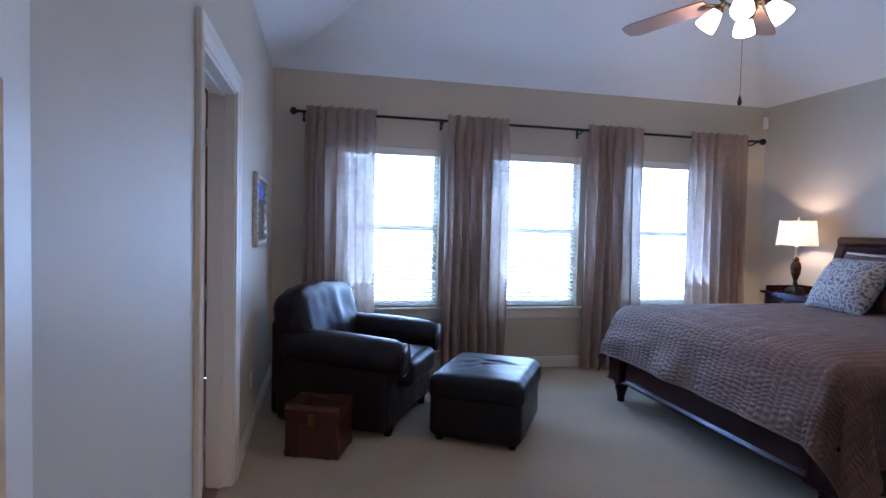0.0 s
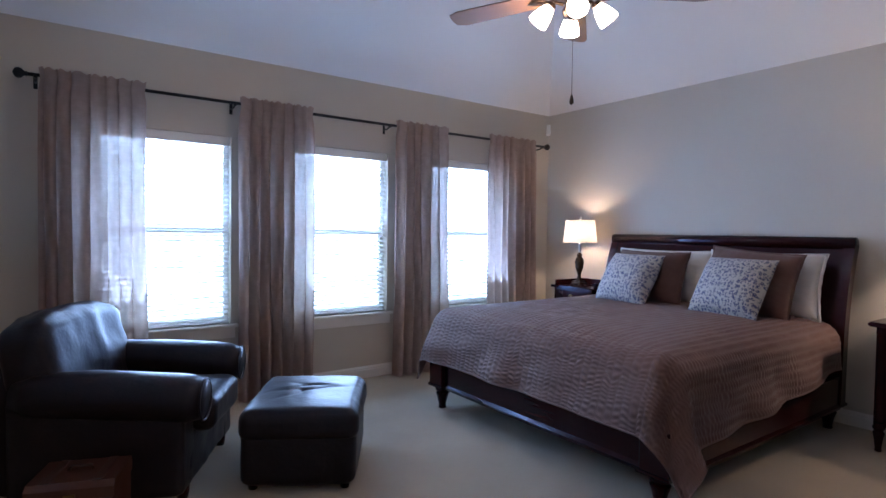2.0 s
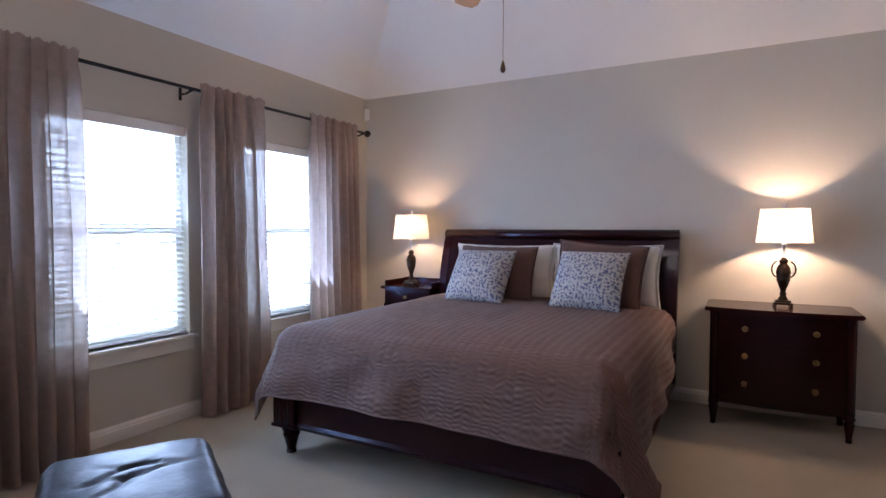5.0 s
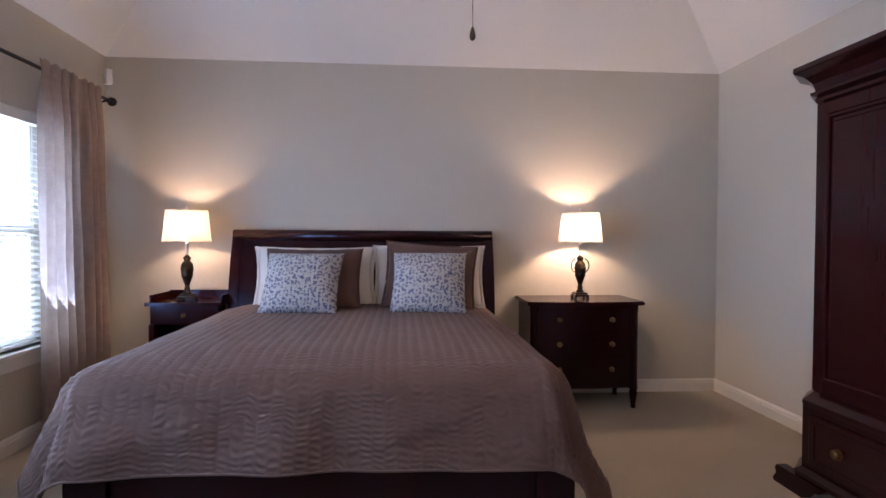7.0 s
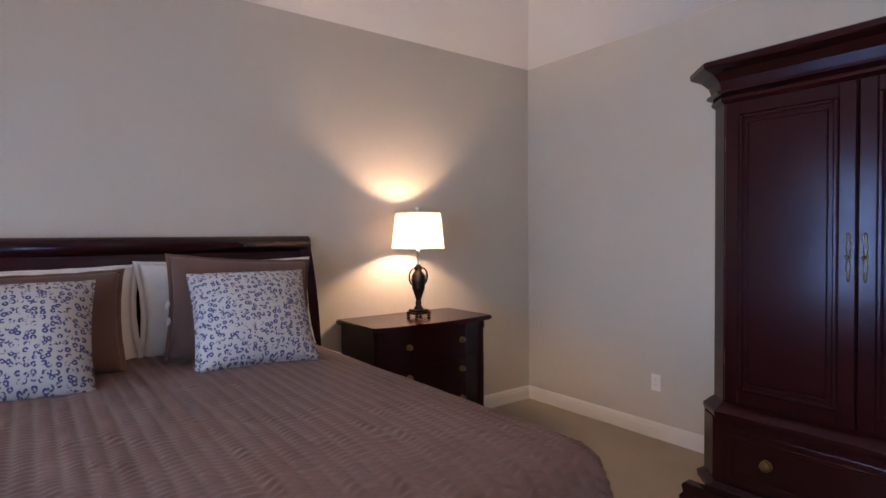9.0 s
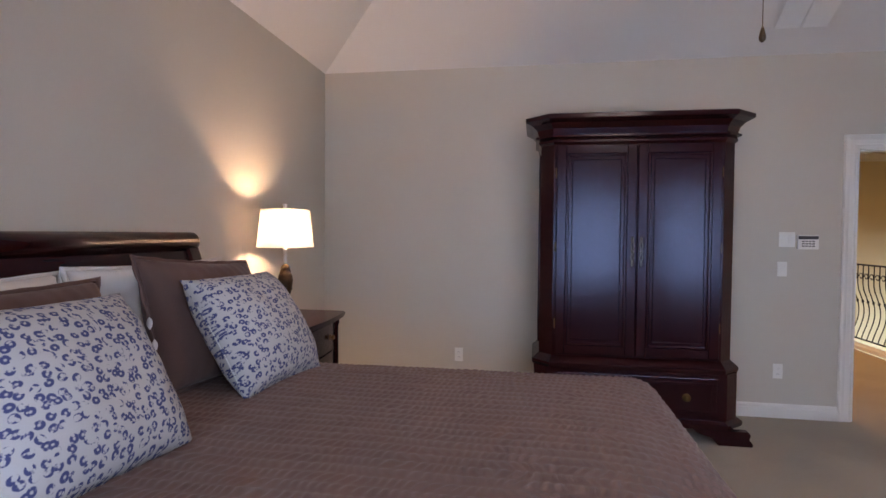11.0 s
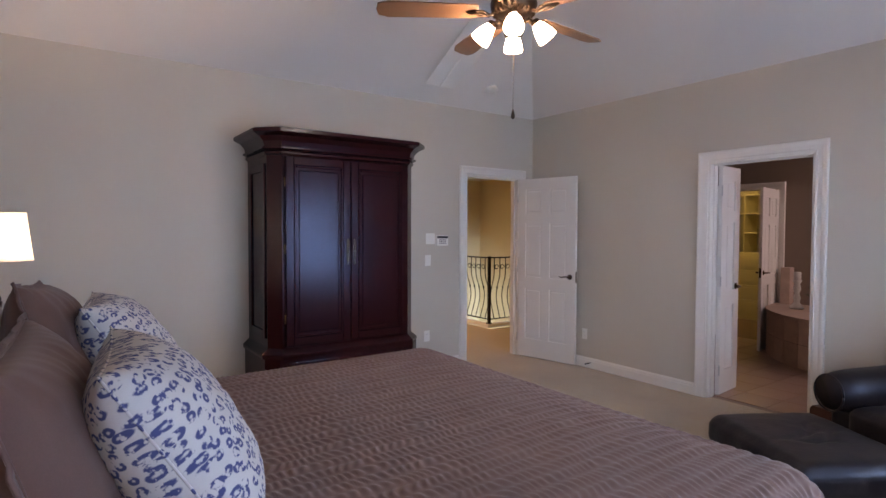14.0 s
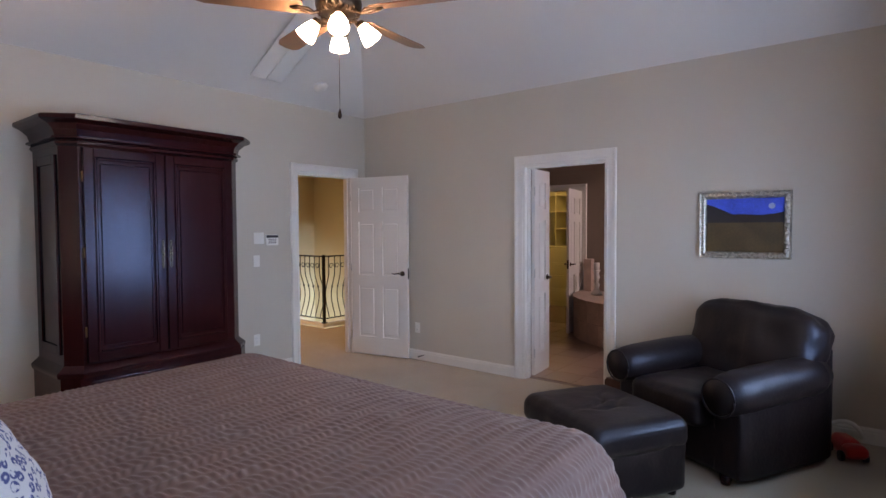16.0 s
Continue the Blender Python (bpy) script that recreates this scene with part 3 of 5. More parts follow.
build_bed()
build_cover()
_T = BTOP + 0.035
build_pillow("white_pillow", 0.92, 0.47, 0.17, 4.90, 3.47, _T - 0.02, 12, 1, M_WHITE, "white cotton king pillow propped against the headboard", 1, quilt=0.3)
build_pillow("white_pillow", 0.86, 0.48, 0.17, 4.88, 2.58, _T - 0.02, 10, -3, M_WHITE, "white cotton king pillow propped against the headboard", 5, quilt=0.3)
build_pillow("taupe_sham", 0.70, 0.46, 0.23, 4.66, 3.46, _T - 0.01, 17, -3, M_TAUPE, "quilted taupe pillow sham leaning on a white pillow", 9, quilt=0.06)
build_pillow("taupe_sham", 0.68, 0.50, 0.23, 4.645, 2.60, _T - 0.01, 16, -3, M_TAUPE, "quilted taupe pillow sham leaning on a white pillow", 13, lean=4, quilt=0.06)
build_pillow("leopard_cushion", 0.55, 0.49, 0.26, 4.37, 3.515, _T - 0.01, 32, -6, M_LEOPARD, "white square cushion with blue-grey leopard spots", 17)
build_pillow("leopard_cushion", 0.54, 0.49, 0.26, 4.36, 2.612, _T, 33, -6, M_LEOPARD, "white square cushion with blue-grey leopard spots", 21)


# ---- nightstands and lamps ----
def knob(parent, m, r=0.018):
    part("knob", lathe([(0.010, 0), (0.008, 0.008), (r * 0.8, 0.014), (r, 0.022), (r * 0.8, 0.028), (0.002, 0.030)], 16), M_BRASS, parent, "round antique brass knob", True, m)
    part("back_plate", lathe([(r * 1.15, 0), (r * 1.15, 0.003), (r * 0.9, 0.004)], 16), M_BRASS, parent, "", True, m)


def bow(y0, y1, x, depth, back, n=14):
    """A plan outline with a bowed front towards -x."""
    pts = [(x - depth * (1 - (2 * i / n - 1) ** 2), y0 + (y1 - y0) * i / n) for i in range(n + 1)]
    return pts + [(back, y1), (back, y0)]


def chest_stand():
    """Three-drawer bedside chest, bowed front, turned feet."""
    t = thing("nightstand", 5.22, 1.35, 0, label="dark mahogany bedside chest with three drawers and brass knobs", category="nightstand")
    w2, xf = 0.435, -0.45
    part("body", extrude(bow(-w2, w2, xf + 0.015, 0.03, 0.0), 0.19, 0.825, "z"), M_WOODV, t)
    top = extrude(bow(-w2 - 0.035, w2 + 0.035, xf - 0.035, 0.045, 0.01), 0.825, 0.857, "z")
    bmesh.ops.bevel(top, geom=[e for e in top.edges if abs(e.verts[0].co.z - e.verts[1].co.z) < 1e-5], offset=0.008, segments=2, affect="EDGES")
    part("tabletop", top, M_WOODH, t)
    for k, (z0, z1) in enumerate(((0.625, 0.80), (0.435, 0.605), (0.23, 0.415))):
        dr = part("drawer", extrude(bow(-w2 + 0.075, w2 - 0.075, xf + 0.006, 0.032, xf + 0.03), z0, z1, "z"), M_WOODH, t)
        for y in (-0.21, 0.21):
            knob(dr, Matrix.Translation((xf - 0.022, y, (z0 + z1) / 2)) @ pose(0, 0, 0, 0, -90, 0))
    for y in (-w2 + 0.03, w2 - 0.03):
        col = lathe([(0.028, 0.19), (0.034, 0.21), (0.026, 0.23), (0.028, 0.5), (0.026, 0.76), (0.034, 0.78), (0.03, 0.83)], 16, at=(xf + 0.02, y, 0))
        part("column", col, M_WOODV, t, smooth=True)
        for x in (xf + 0.02, -0.05):
            lg = turned_leg(0.19, 0.034)
            bmesh.ops.translate(lg, verts=lg.verts, vec=(x, y, 0))
            part("leg", lg, M_WOODV, t, smooth=True)
    part("apron", extrude(bow(-w2 + 0.06, w2 - 0.06, xf + 0.012, 0.03, xf + 0.03), 0.165, 0.195, "z"), M_WOODH, t)


def tray_stand():
    """Small bedside table with a gallery, a drawer and an open niche."""
    t = thing("nightstand", 5.22, 4.44, 0, label="small dark mahogany bedside table with a gallery edge", category="nightstand")
    w2, xf = 0.29, -0.42
    part("tabletop", extrude(bow(-w2, w2, xf - 0.03, 0.02, 0.0), 0.80, 0.825, "z"), M_WOODH, t)
    for y in (-w2 + 0.012, w2 - 0.024):
        part("gallery", box(xf + 0.03, 0.0, y, y + 0.012, 0.825, 0.875, 0.003), M_WOODX, t)
    part("gallery", box(-0.012, 0.0, -w2 + 0.026, w2 - 0.026, 0.825, 0.885, 0.003), M_WOODH, t)
    part("drawer_case", box(xf, -0.005, -w2 + 0.03, w2 - 0.03, 0.66, 0.80, 0.004), M_WOODH, t)
    dr = part("drawer", extrude(bow(-w2 + 0.06, w2 - 0.06, xf - 0.002, 0.018, xf + 0.01), 0.68, 0.78, "z"), M_WOODH, t)
    knob(dr, Matrix.Translation((xf - 0.02, 0, 0.73)) @ pose(0, 0, 0, 0, -90, 0), 0.015)
    for y in (-w2 + 0.03, w2 - 0.05):
        part("side_panel", box(xf + 0.05, -0.01, y, y + 0.02, 0.2, 0.66), M_WOODV, t)
        for x in (xf + 0.02, -0.03):
            lg = turned_leg(0.20, 0.03)
            box(-0.022, 0.022, -0.022, 0.022, 0.2, 0.66, 0.004, bm=lg)
            bmesh.ops.translate(lg, verts=lg.verts, vec=(x, y + 0.01, 0))
            part("leg", lg, M_WOODV, t)
    part("shelf", box(xf + 0.02, -0.01, -w2 + 0.04, w2 - 0.04, 0.2, 0.22, 0.004), M_WOODH, t)
    part("back_panel", box(-0.02, -0.008, -w2 + 0.05, w2 - 0.05, 0.22, 0.66), M_WOODH, t)
    t.scale = (0.90, 0.97, 1.03)


def table_lamp(x, y, z, handles, label):
    t = thing("table_lamp", x, y, z, label=label, category="lamp", group="bedside lamps")
    base = box(-0.06, 0.06, -0.06, 0.06, 0.018, 0.034, 0.005)
    box(-0.05, 0.05, -0.05, 0.05, 0.034, 0.05, 0.006, bm=base)
    part("base", base, M_BRONZE, t)
    for a in (-0.05, 0.05):
        for b in (-0.05, 0.05):
            part("foot", lathe([(0.008, 0), (0.014, 0.004), (0.013, 0.014), (0.008, 0.02)], 10, at=(a, b, 0)), M_BRONZE, t, smooth=True)
    prof = [(0.035, 0.05), (0.028, 0.065), (0.018, 0.08), (0.024, 0.095), (0.016, 0.105), (0.020, 0.125), (0.034, 0.165), (0.040, 0.185), (0.046, 0.19), (0.042, 0.20), (0.046, 0.23), (0.050, 0.255), (0.044, 0.262), (0.046, 0.275), (0.036, 0.295), (0.022, 0.31), (0.028, 0.322), (0.030, 0.335), (0.018, 0.345), (0.014, 0.355)]
    part("urn", lathe(prof, 24), M_BRONZE, t, "dark bronze turned urn with worn gilt", True)
    part("neck", lathe([(0.014, 0.355), (0.012, 0.36), (0.012, 0.43), (0.016, 0.435), (0.016, 0.45), (0.01, 0.455)], 14), M_STEEL, t, "pale metal neck", True)
    if handles:
        for s in (-1, 1):
            pts = [(0, s * (0.040 + 0.034 * math.sin(a)), 0.285 + 0.042 * math.cos(a) - 0.01 * a) for a in [i * 0.28 for i in range(12)]]
            part("handle", tube(pts, 0.0055, 8), M_BRONZE, t, smooth=True)
    part("harp", tube([(0, 0.012, 0.45), (0, 0.05, 0.52), (0, 0.05, 0.62), (0, 0.0, 0.69), (0, -0.05, 0.62), (0, -0.05, 0.52), (0, -0.012, 0.45)], 0.002, 6), M_STEEL, t, smooth=True)
    part("finial", lathe([(0.006, 0.688), (0.016, 0.70), (0.016, 0.708), (0.010, 0.716), (0.019, 0.735), (0.018, 0.738)], 12), M_STEEL, t, "silver finial", True)
    sh = bmesh.new()
    rings = [[sh.verts.new((r * math.cos(2 * math.pi * i / 48), r * math.sin(2 * math.pi * i / 48), zz)) for i in range(48)] for r, zz in ((0.178, 0.463), (0.152, 0.70))]
    for i in range(48):
        sh.faces.new((rings[0][i], rings[0][(i + 1) % 48], rings[1][(i + 1) % 48], rings[1][i]))
    s = part("shade", sh, M_SHADE, t, "off-white linen drum shade, lit", True)
    for r, zz in ((0.1785, 0.463), (0.1525, 0.70)):
        part("rim", tube([(r * math.cos(2 * math.pi * i / 40), r * math.sin(2 * math.pi * i / 40), zz) for i in range(41)], 0.003, 6), M_SHADE, s, smooth=True)


chest_stand()
tray_stand()
table_lamp(4.98, 1.325, 0.858, True, "bronze urn table lamp with handles and glowing linen shade")
table_lamp(4.98, 4.47, 0.851, False, "bronze turned table lamp with a glowing linen shade")


# ---- armoire ----
def canted(x0, x1, y1, c, z0, z1, grow=0.0, bm=None):
    """A block against the south wall with cut front corners."""
    o = [(x0 - grow, 0.0), (x1 + grow, 0.0), (x1 + grow, y1 - c + grow * 0.4), (x1 - c + grow * 0.4, y1 + grow), (x0 + c - grow * 0.4, y1 + grow), (x0 - grow, y1 - c + grow * 0.4)]
    return extrude(o, z0, z1, "z", bm)


def cornice(x0, x1, y1, c, steps, bm):
    rings = []
    for z, g in steps:
        o = [(x0 - g, 0.0), (x1 + g, 0.0), (x1 + g, y1 - c + g * 0.4), (x1 - c + g * 0.4, y1 + g), (x0 + c - g * 0.4, y1 + g), (x0 - g, y1 - c + g * 0.4)]
        rings.append([bm.verts.new((px, py, z)) for px, py in o])
    for lo, hi in zip(rings, rings[1:]):
        for i in range(6):
            bm.faces.new((lo[i], lo[(i + 1) % 6], hi[(i + 1) % 6], hi[i]))
    bm.faces.new(rings[0][::-1])
    bm.faces.new(rings[-1])
    return bm


def frame_ring(x0, x1, z0, z1, w, y0, y1, bm):
    for q in ((x0, x0 + w, z0, z1), (x1 - w, x1, z0, z1), (x0 + w, x1 - w, z0, z0 + w), (x0 + w, x1 - w, z1 - w, z1)):
        box(q[0], q[1], y0, y1, q[2], q[3], min(w, y1 - y0) * 0.3, 1, bm=bm)
    return bm


def build_armoire():
    t = thing("armoire", 2.702, 0.02, 0, label="tall dark mahogany armoire with two panelled doors and cornice", category="armoire")
    w, d = 0.66, 0.60
    part("body", canted(-w, w, d, 0.09, 0.53, 2.07), M_WOODV, t)
    part("cornice", cornice(-w, w, d, 0.09, [(2.055, 0.0), (2.07, 0.018), (2.085, 0.018), (2.095, 0.01), (2.105, 0.04), (2.118, 0.04), (2.126, 0.018), (2.165, 0.03), (2.20, 0.065), (2.22, 0.108), (2.225, 0.115), (2.25, 0.115), (2.256, 0.105)], bmesh.new()), M_WOODX, t)
    part("waist_moulding", cornice(-w, w, d, 0.09, [(0.47, 0.045), (0.49, 0.05), (0.505, 0.05), (0.525, 0.028), (0.54, 0.012), (0.55, 0.0)], bmesh.new()), M_WOODX, t)
    part("base_case", canted(-w - 0.035, w + 0.035, d + 0.035, 0.09, 0.14, 0.47), M_WOODX, t)
    part("base_moulding", cornice(-w, w, d, 0.09, [(0.10, 0.075), (0.13, 0.08), (0.15, 0.05)], bmesh.new()), M_WOODX, t)
    for s in (-1, 1):
        x0, x1 = (0.004, 0.55) if s > 0 else (-0.55, -0.004)
        door = part("door", box(x0, x1, d + 0.002, d + 0.018, 0.565, 2.05, 0.003, 1), M_WOODV, t)
        part("door_frame", frame_ring(x0, x1, 0.565, 2.05, 0.065, d + 0.018, d + 0.030, bmesh.new()), M_WOODV, door)
        part("bead", frame_ring(x0 + 0.065, x1 - 0.065, 0.63, 1.985, 0.02, d + 0.018, d + 0.035, bmesh.new()), M_WOODV, door)
        part("raised_panel", box(x0 + 0.105, x1 - 0.105, d + 0.018, d + 0.024, 0.67, 1.945, 0.005, 1), M_WOODV, door)
        xk = 0.03 * s
        pull = bmesh.new()
        outline = ((1.195, 0.0), (1.21, 0.007), (1.23, 0.003), (1.255, 0.010), (1.285, 0.004), (1.30, 0.011), (1.315, 0.004), (1.345, 0.010), (1.37, 0.003), (1.39, 0.007), (1.405, 0.0))
        for side in (-1, 1):
            tube([(xk + side * u, d + 0.033, z) for z, u in outline], 0.0026, 6, pull)
        part("handle_plate", pull, M_PULL, door, "pierced antique brass pull plate", True)
        part("handle", lathe([(0.004, 0.0), (0.004, 0.012), (0.009, 0.018), (0.006, 0.024)], 12), M_PULL, door, "small brass knob", True, Matrix.Translation((xk, d + 0.030, 1.30)) @ pose(0, 0, 0, -90, 0, 0))
        for z in (0.78, 1.33, 1.85):
            part("hinge", tube([(s * 0.553, d + 0.012, z - 0.035), (s * 0.553, d + 0.012, z + 0.035)], 0.006, 8), M_BRASS, t, "brass barrel hinge", True)
        side = bmesh.new()
        xs = s * w
        for q in ((0.07, 0.12, 0.62, 2.0), (0.42, 0.47, 0.62, 2.0), (0.12, 0.42, 0.62, 0.68), (0.12, 0.42, 1.94, 2.0)):
            box(min(xs, xs + s * 0.012), max(xs, xs + s * 0.012), q[0], q[1], q[2], q[3], 0.003, 1, bm=side)
        part("side_moulding", side, M_WOODV, t)
    dr = part("drawer", box(-0.54, 0.54, d + 0.037, d + 0.052, 0.17, 0.44, 0.006), M_WOODX, t)
    part("drawer_bead", frame_ring(-0.51, 0.51, 0.20, 0.41, 0.015, d + 0.052, d + 0.058, bmesh.new()), M_WOODX, dr)
    for x in (-0.34, 0.34):
        knob(dr, Matrix.Translation((x, d + 0.052, 0.305)) @ pose(0, 0, 0, -90, 0, 0), 0.024)
    for s in (-1, 1):
        o = [(s * (w + 0.08), 0.0), (s * (w + 0.095), 0.0), (s * (w + 0.10), 0.02), (s * (w + 0.075), 0.05), (s * (w + 0.085), 0.08), (s * (w + 0.07), 0.10), (s * 0.38, 0.10), (s * 0.42, 0.07), (s * 0.50, 0.05), (s * 0.54, 0.0)]
        part("foot", extrude(o, d + 0.03, d + 0.085, "y"), M_WOODX, t, "ogee bracket foot")
        part("foot", extrude([(0.02, 0.0), (0.14, 0.0), (0.16, 0.10), (0.01, 0.10)], s * (w + 0.02) - 0.02, s * (w + 0.02) + 0.04, "x"), M_WOODX, t)


build_armoire()


# ---- leather armchair and ottoman ----
def cushion(x0, x1, y0, y1, z0, z1, seed, r=0.5, n=22, wr=0.010):
    """A soft block: a superellipsoid with wrinkles."""
    bm = bmesh.new()
    bmesh.ops.create_cube(bm, size=2)
    bmesh.ops.subdivide_edges(bm, edges=bm.edges, cuts=n, use_grid_fill=True)
    c, h = Vector(((x0 + x1) / 2, (y0 + y1) / 2, (z0 + z1) / 2)), Vector(((x1 - x0) / 2, (y1 - y0) / 2, (z1 - z0) / 2))
    rad = r * min(h)
    for v in bm.verts:
        p = Vector((v.co.x * h.x, v.co.y * h.y, v.co.z * h.z))
        inner = Vector([max(-(h[i] - rad), min(h[i] - rad, p[i])) for i in range(3)])
        d = p - inner
        if d.length > 1e-6:
            p = inner + d.normalized() * rad
        puff = (1 - v.co.x ** 4 * 0.9) * (1 - v.co.y ** 4 * 0.9) * (1 - v.co.z ** 4 * 0.0)
        p += Vector((0, 0, math.copysign(0.02 * puff, v.co.z) if abs(v.co.z) > 0.5 else 0))
        q = (c + p)
        k = noise.noise((q.x * 5 + seed, q.y * 5, q.z * 5)) + 0.5 * noise.noise((q.x * 14 + seed, q.y * 14, q.z * 9))
        p += p.normalized() * wr * k
        v.co = c + p
    return bm


def build_armchair():
    """Seat front towards +x before turning."""
    t = thing("armchair", 0.755, 4.09, 0, -28, label="dark brown leather club armchair with rolled arms", category="armchair")
    part("seat_base", cushion(-0.36, 0.40, -0.40, 0.40, 0.06, 0.34, 1, 0.25), M_LEATHER, t, smooth=True)
    part("seat_cushion", cushion(-0.20, 0.50, -0.275, 0.275, 0.31, 0.49, 2, 0.6), M_LEATHER, t, smooth=True)
    bk = cushion(-0.15, 0.12, -0.445, 0.445, 0.0, 0.58, 3, 0.65, wr=0.024)
    for v in bk.verts:
        if abs(v.co.y) < 0.05 and v.co.x > 0:
            v.co.x -= 0.02 * math.exp(-(v.co.y / 0.015) ** 2)
        v.co.z -= 0.05 * (abs(v.co.y) / 0.44) ** 3 * max(0, v.co.z / 0.56)
    part("backrest", bk, M_LEATHER, t, "padded leather back with a centre seam", True, pose(-0.26, 0, 0.38, 0, -14, 0))
    part("back_panel", cushion(-0.50, -0.34, -0.44, 0.44, 0.07, 0.74, 4, 0.5, wr=0.004), M_LEATHER, t, smooth=True)
    for s in (-1, 1):
        y = s * 0.39
        part("arm", cushion(-0.42, 0.40, y - 0.095, y + 0.095, 0.06, 0.56, 5 + s, 0.3, wr=0.005), M_LEATHER, t, smooth=True)
        roll = tube([(-0.40 + i * 0.0885, y + s * 0.012, 0.565 - 0.035 * (i / 10) ** 2) for i in range(11)], [0.09, 0.115, 0.122, 0.124, 0.125, 0.126, 0.126, 0.126, 0.126, 0.122, 0.10], 24)
        for v in roll.verts:
            v.co += 0.006 * Vector((0, noise.noise(v.co * 9), noise.noise(v.co * 7 + Vector((3, 3, 3)))))
        a = part("arm_roll", roll, M_LEATHER, t, "rolled leather armrest", True)
        ring = [(0.485, y + s * 0.012 + 0.105 * math.cos(k * math.pi / 14), 0.53 + 0.105 * math.sin(k * math.pi / 14)) for k in range(29)]
        part("piping", tube(ring, 0.006, 6), M_LEATHER, a, smooth=True)
        for x in (-0.36, 0.36):
            part("foot", lathe([(0.026, 0), (0.032, 0.03), (0.034, 0.075)], 14, at=(x, s * 0.36, 0)), M_WOODV, t, "dark wooden bun foot", True)


def build_ottoman():
    t = thing("ottoman", 1.605, 3.635, 0, -31, label="dark brown leather ottoman with a creased top", category="ottoman")
    part("ottoman_base", cushion(-0.30, 0.30, -0.36, 0.36, 0.03, 0.33, 11, 0.3, wr=0.006), M_LEATHER, t, smooth=True)
    t.scale = (1.03, 1.02, 1.0)
    top = cushion(-0.315, 0.315, -0.375, 0.375, 0.27, 0.44, 12, 0.75, 40, wr=0.008)
    for v in top.verts:
        if v.co.z > 0.36:
            q = v.co
            for k, (ax, ay, ang) in enumerate(((0.05, 0.02, 0.3), (-0.04, -0.05, 0.9), (0.02, 0.10, -0.2), (-0.08, 0.04, 0.6))):
                dd = (q.x - ax) * math.sin(ang) - (q.y - ay) * math.cos(ang)
                ll = (q.x - ax) * math.cos(ang) + (q.y - ay) * math.sin(ang)
                v.co.z -= 0.017 * math.exp(-((dd + 0.01 * math.sin(ll * 30)) / 0.012) ** 2) * math.exp(-(ll / 0.13) ** 2)
    part("cushion_top", top, M_LEATHER, t, "creased leather pad", True)
    for x in (-0.24, 0.24):
        for y in (-0.30, 0.30):
            part("foot", lathe([(0.022, 0), (0.028, 0.03), (0.03, 0.06)], 12, at=(x, y, 0)), M_WOODV, t, smooth=True)


build_armchair()
build_ottoman()


def build_chest():
    t = thing("storage_chest", 0.455, 3.44, 0, -20, label="small reddish-brown wood and leather chest with straps", category="chest")
    part("body", box(-0.165, 0.165, -0.14, 0.14, 0.0, 0.24, 0.006), M_CHEST, t)
    lid = part("lid", extrude([(-0.145, 0.243), (0.145, 0.243), (0.145, 0.29), (0.125, 0.315), (-0.125, 0.315), (-0.145, 0.29)], -0.17, 0.17, "x"), M_CHEST, t)
    for x in (-0.10, 0.10):
        part("strap", box(x - 0.018, x + 0.018, -0.146, 0.146, 0.0, 0.2435), M_CHESTD, t, "dark leather strap")
        part("strap", box(x - 0.018, x + 0.018, -0.127, 0.127, 0.312, 0.319, 0.002, 1), M_CHESTD, lid)
    for sx in (-1, 1):
        for sy in (-1, 1):
            part("corner_plate", box(sx * 0.152 - 0.018, sx * 0.152 + 0.018, sy * 0.128 - 0.017, sy * 0.128 + 0.017, 0.0, 0.05, 0.004, 1), M_CHESTD, t)
    part("latch", box(-0.022, 0.022, -0.155, -0.14, 0.20, 0.27, 0.004), M_BRASS, t, "brass latch plate")
    part("handle", tube([(-0.05, 0, 0.319), (-0.04, 0, 0.335), (0.04, 0, 0.335), (0.05, 0, 0.319)], 0.007, 8), M_CHESTD, lid, "leather carrying handle", True)


build_chest()


# ---- curtains ----
ROD_Y, ROD_Z = N - 0.125, 2.41


def build_curtain(x0, x1, seed, folds):
    w = x1 - x0

    def fn(u, v):
        z = 0.015 + (ROD_Z + 0.05 - 0.015) * v
        s = u * folds * 2 * math.pi + 2.6 * noise.noise((u * 5 + seed, v * 0.8, 0)) + 0.8 * noise.noise((u * 11, v * 2, seed))
        amp = 0.030 + 0.016 * noise.noise((u * 3, v * 2 + seed, 1.0)) + 0.014 * (1 - v)
        amp = amp + (0.011 - amp) * max(0.0, min(1.0, (v - 0.86) / 0.1))
        y = ROD_Y - 0.03 - 0.02 * (1 - v) + amp * math.sin(s) + 0.004 * noise.noise((u * 30, v * 8, seed))
        x = x0 + w * u + 0.012 * math.cos(s) + 0.02 * (1 - v) * noise.noise((seed, v * 2, 3.0))
        x = x0 + w / 2 + (x - x0 - w / 2) * (1 + 0.03 * (1 - v) - 0.04 * math.exp(-((v - 0.97) / 0.02) ** 2))
        if v > 0.985:
            z += 0.008 * math.sin(s * 2)
        return Vector((x, y, z))
    ob = part("curtain", sheet(fn, 150, 60), M_CURTAIN, None, smooth=True)
    part("hem", tube([fn(i / 60, 0.002) + Vector((0, -0.002, 0.0)) for i in range(61)], 0.004, 5), M_CURTAIN, ob, smooth=True)
    return tagged(ob, "sheer taupe linen curtain panel gathered on a black rod", "curtain", "window curtains")


for _k, (_a, _b, _f) in enumerate(((0.28, 0.92, 7), (1.575, 2.195, 7), (3.01, 3.635, 6), (4.17, 4.87, 7))):
    build_curtain(_a, _b, 3.7 * _k + 1, _f)


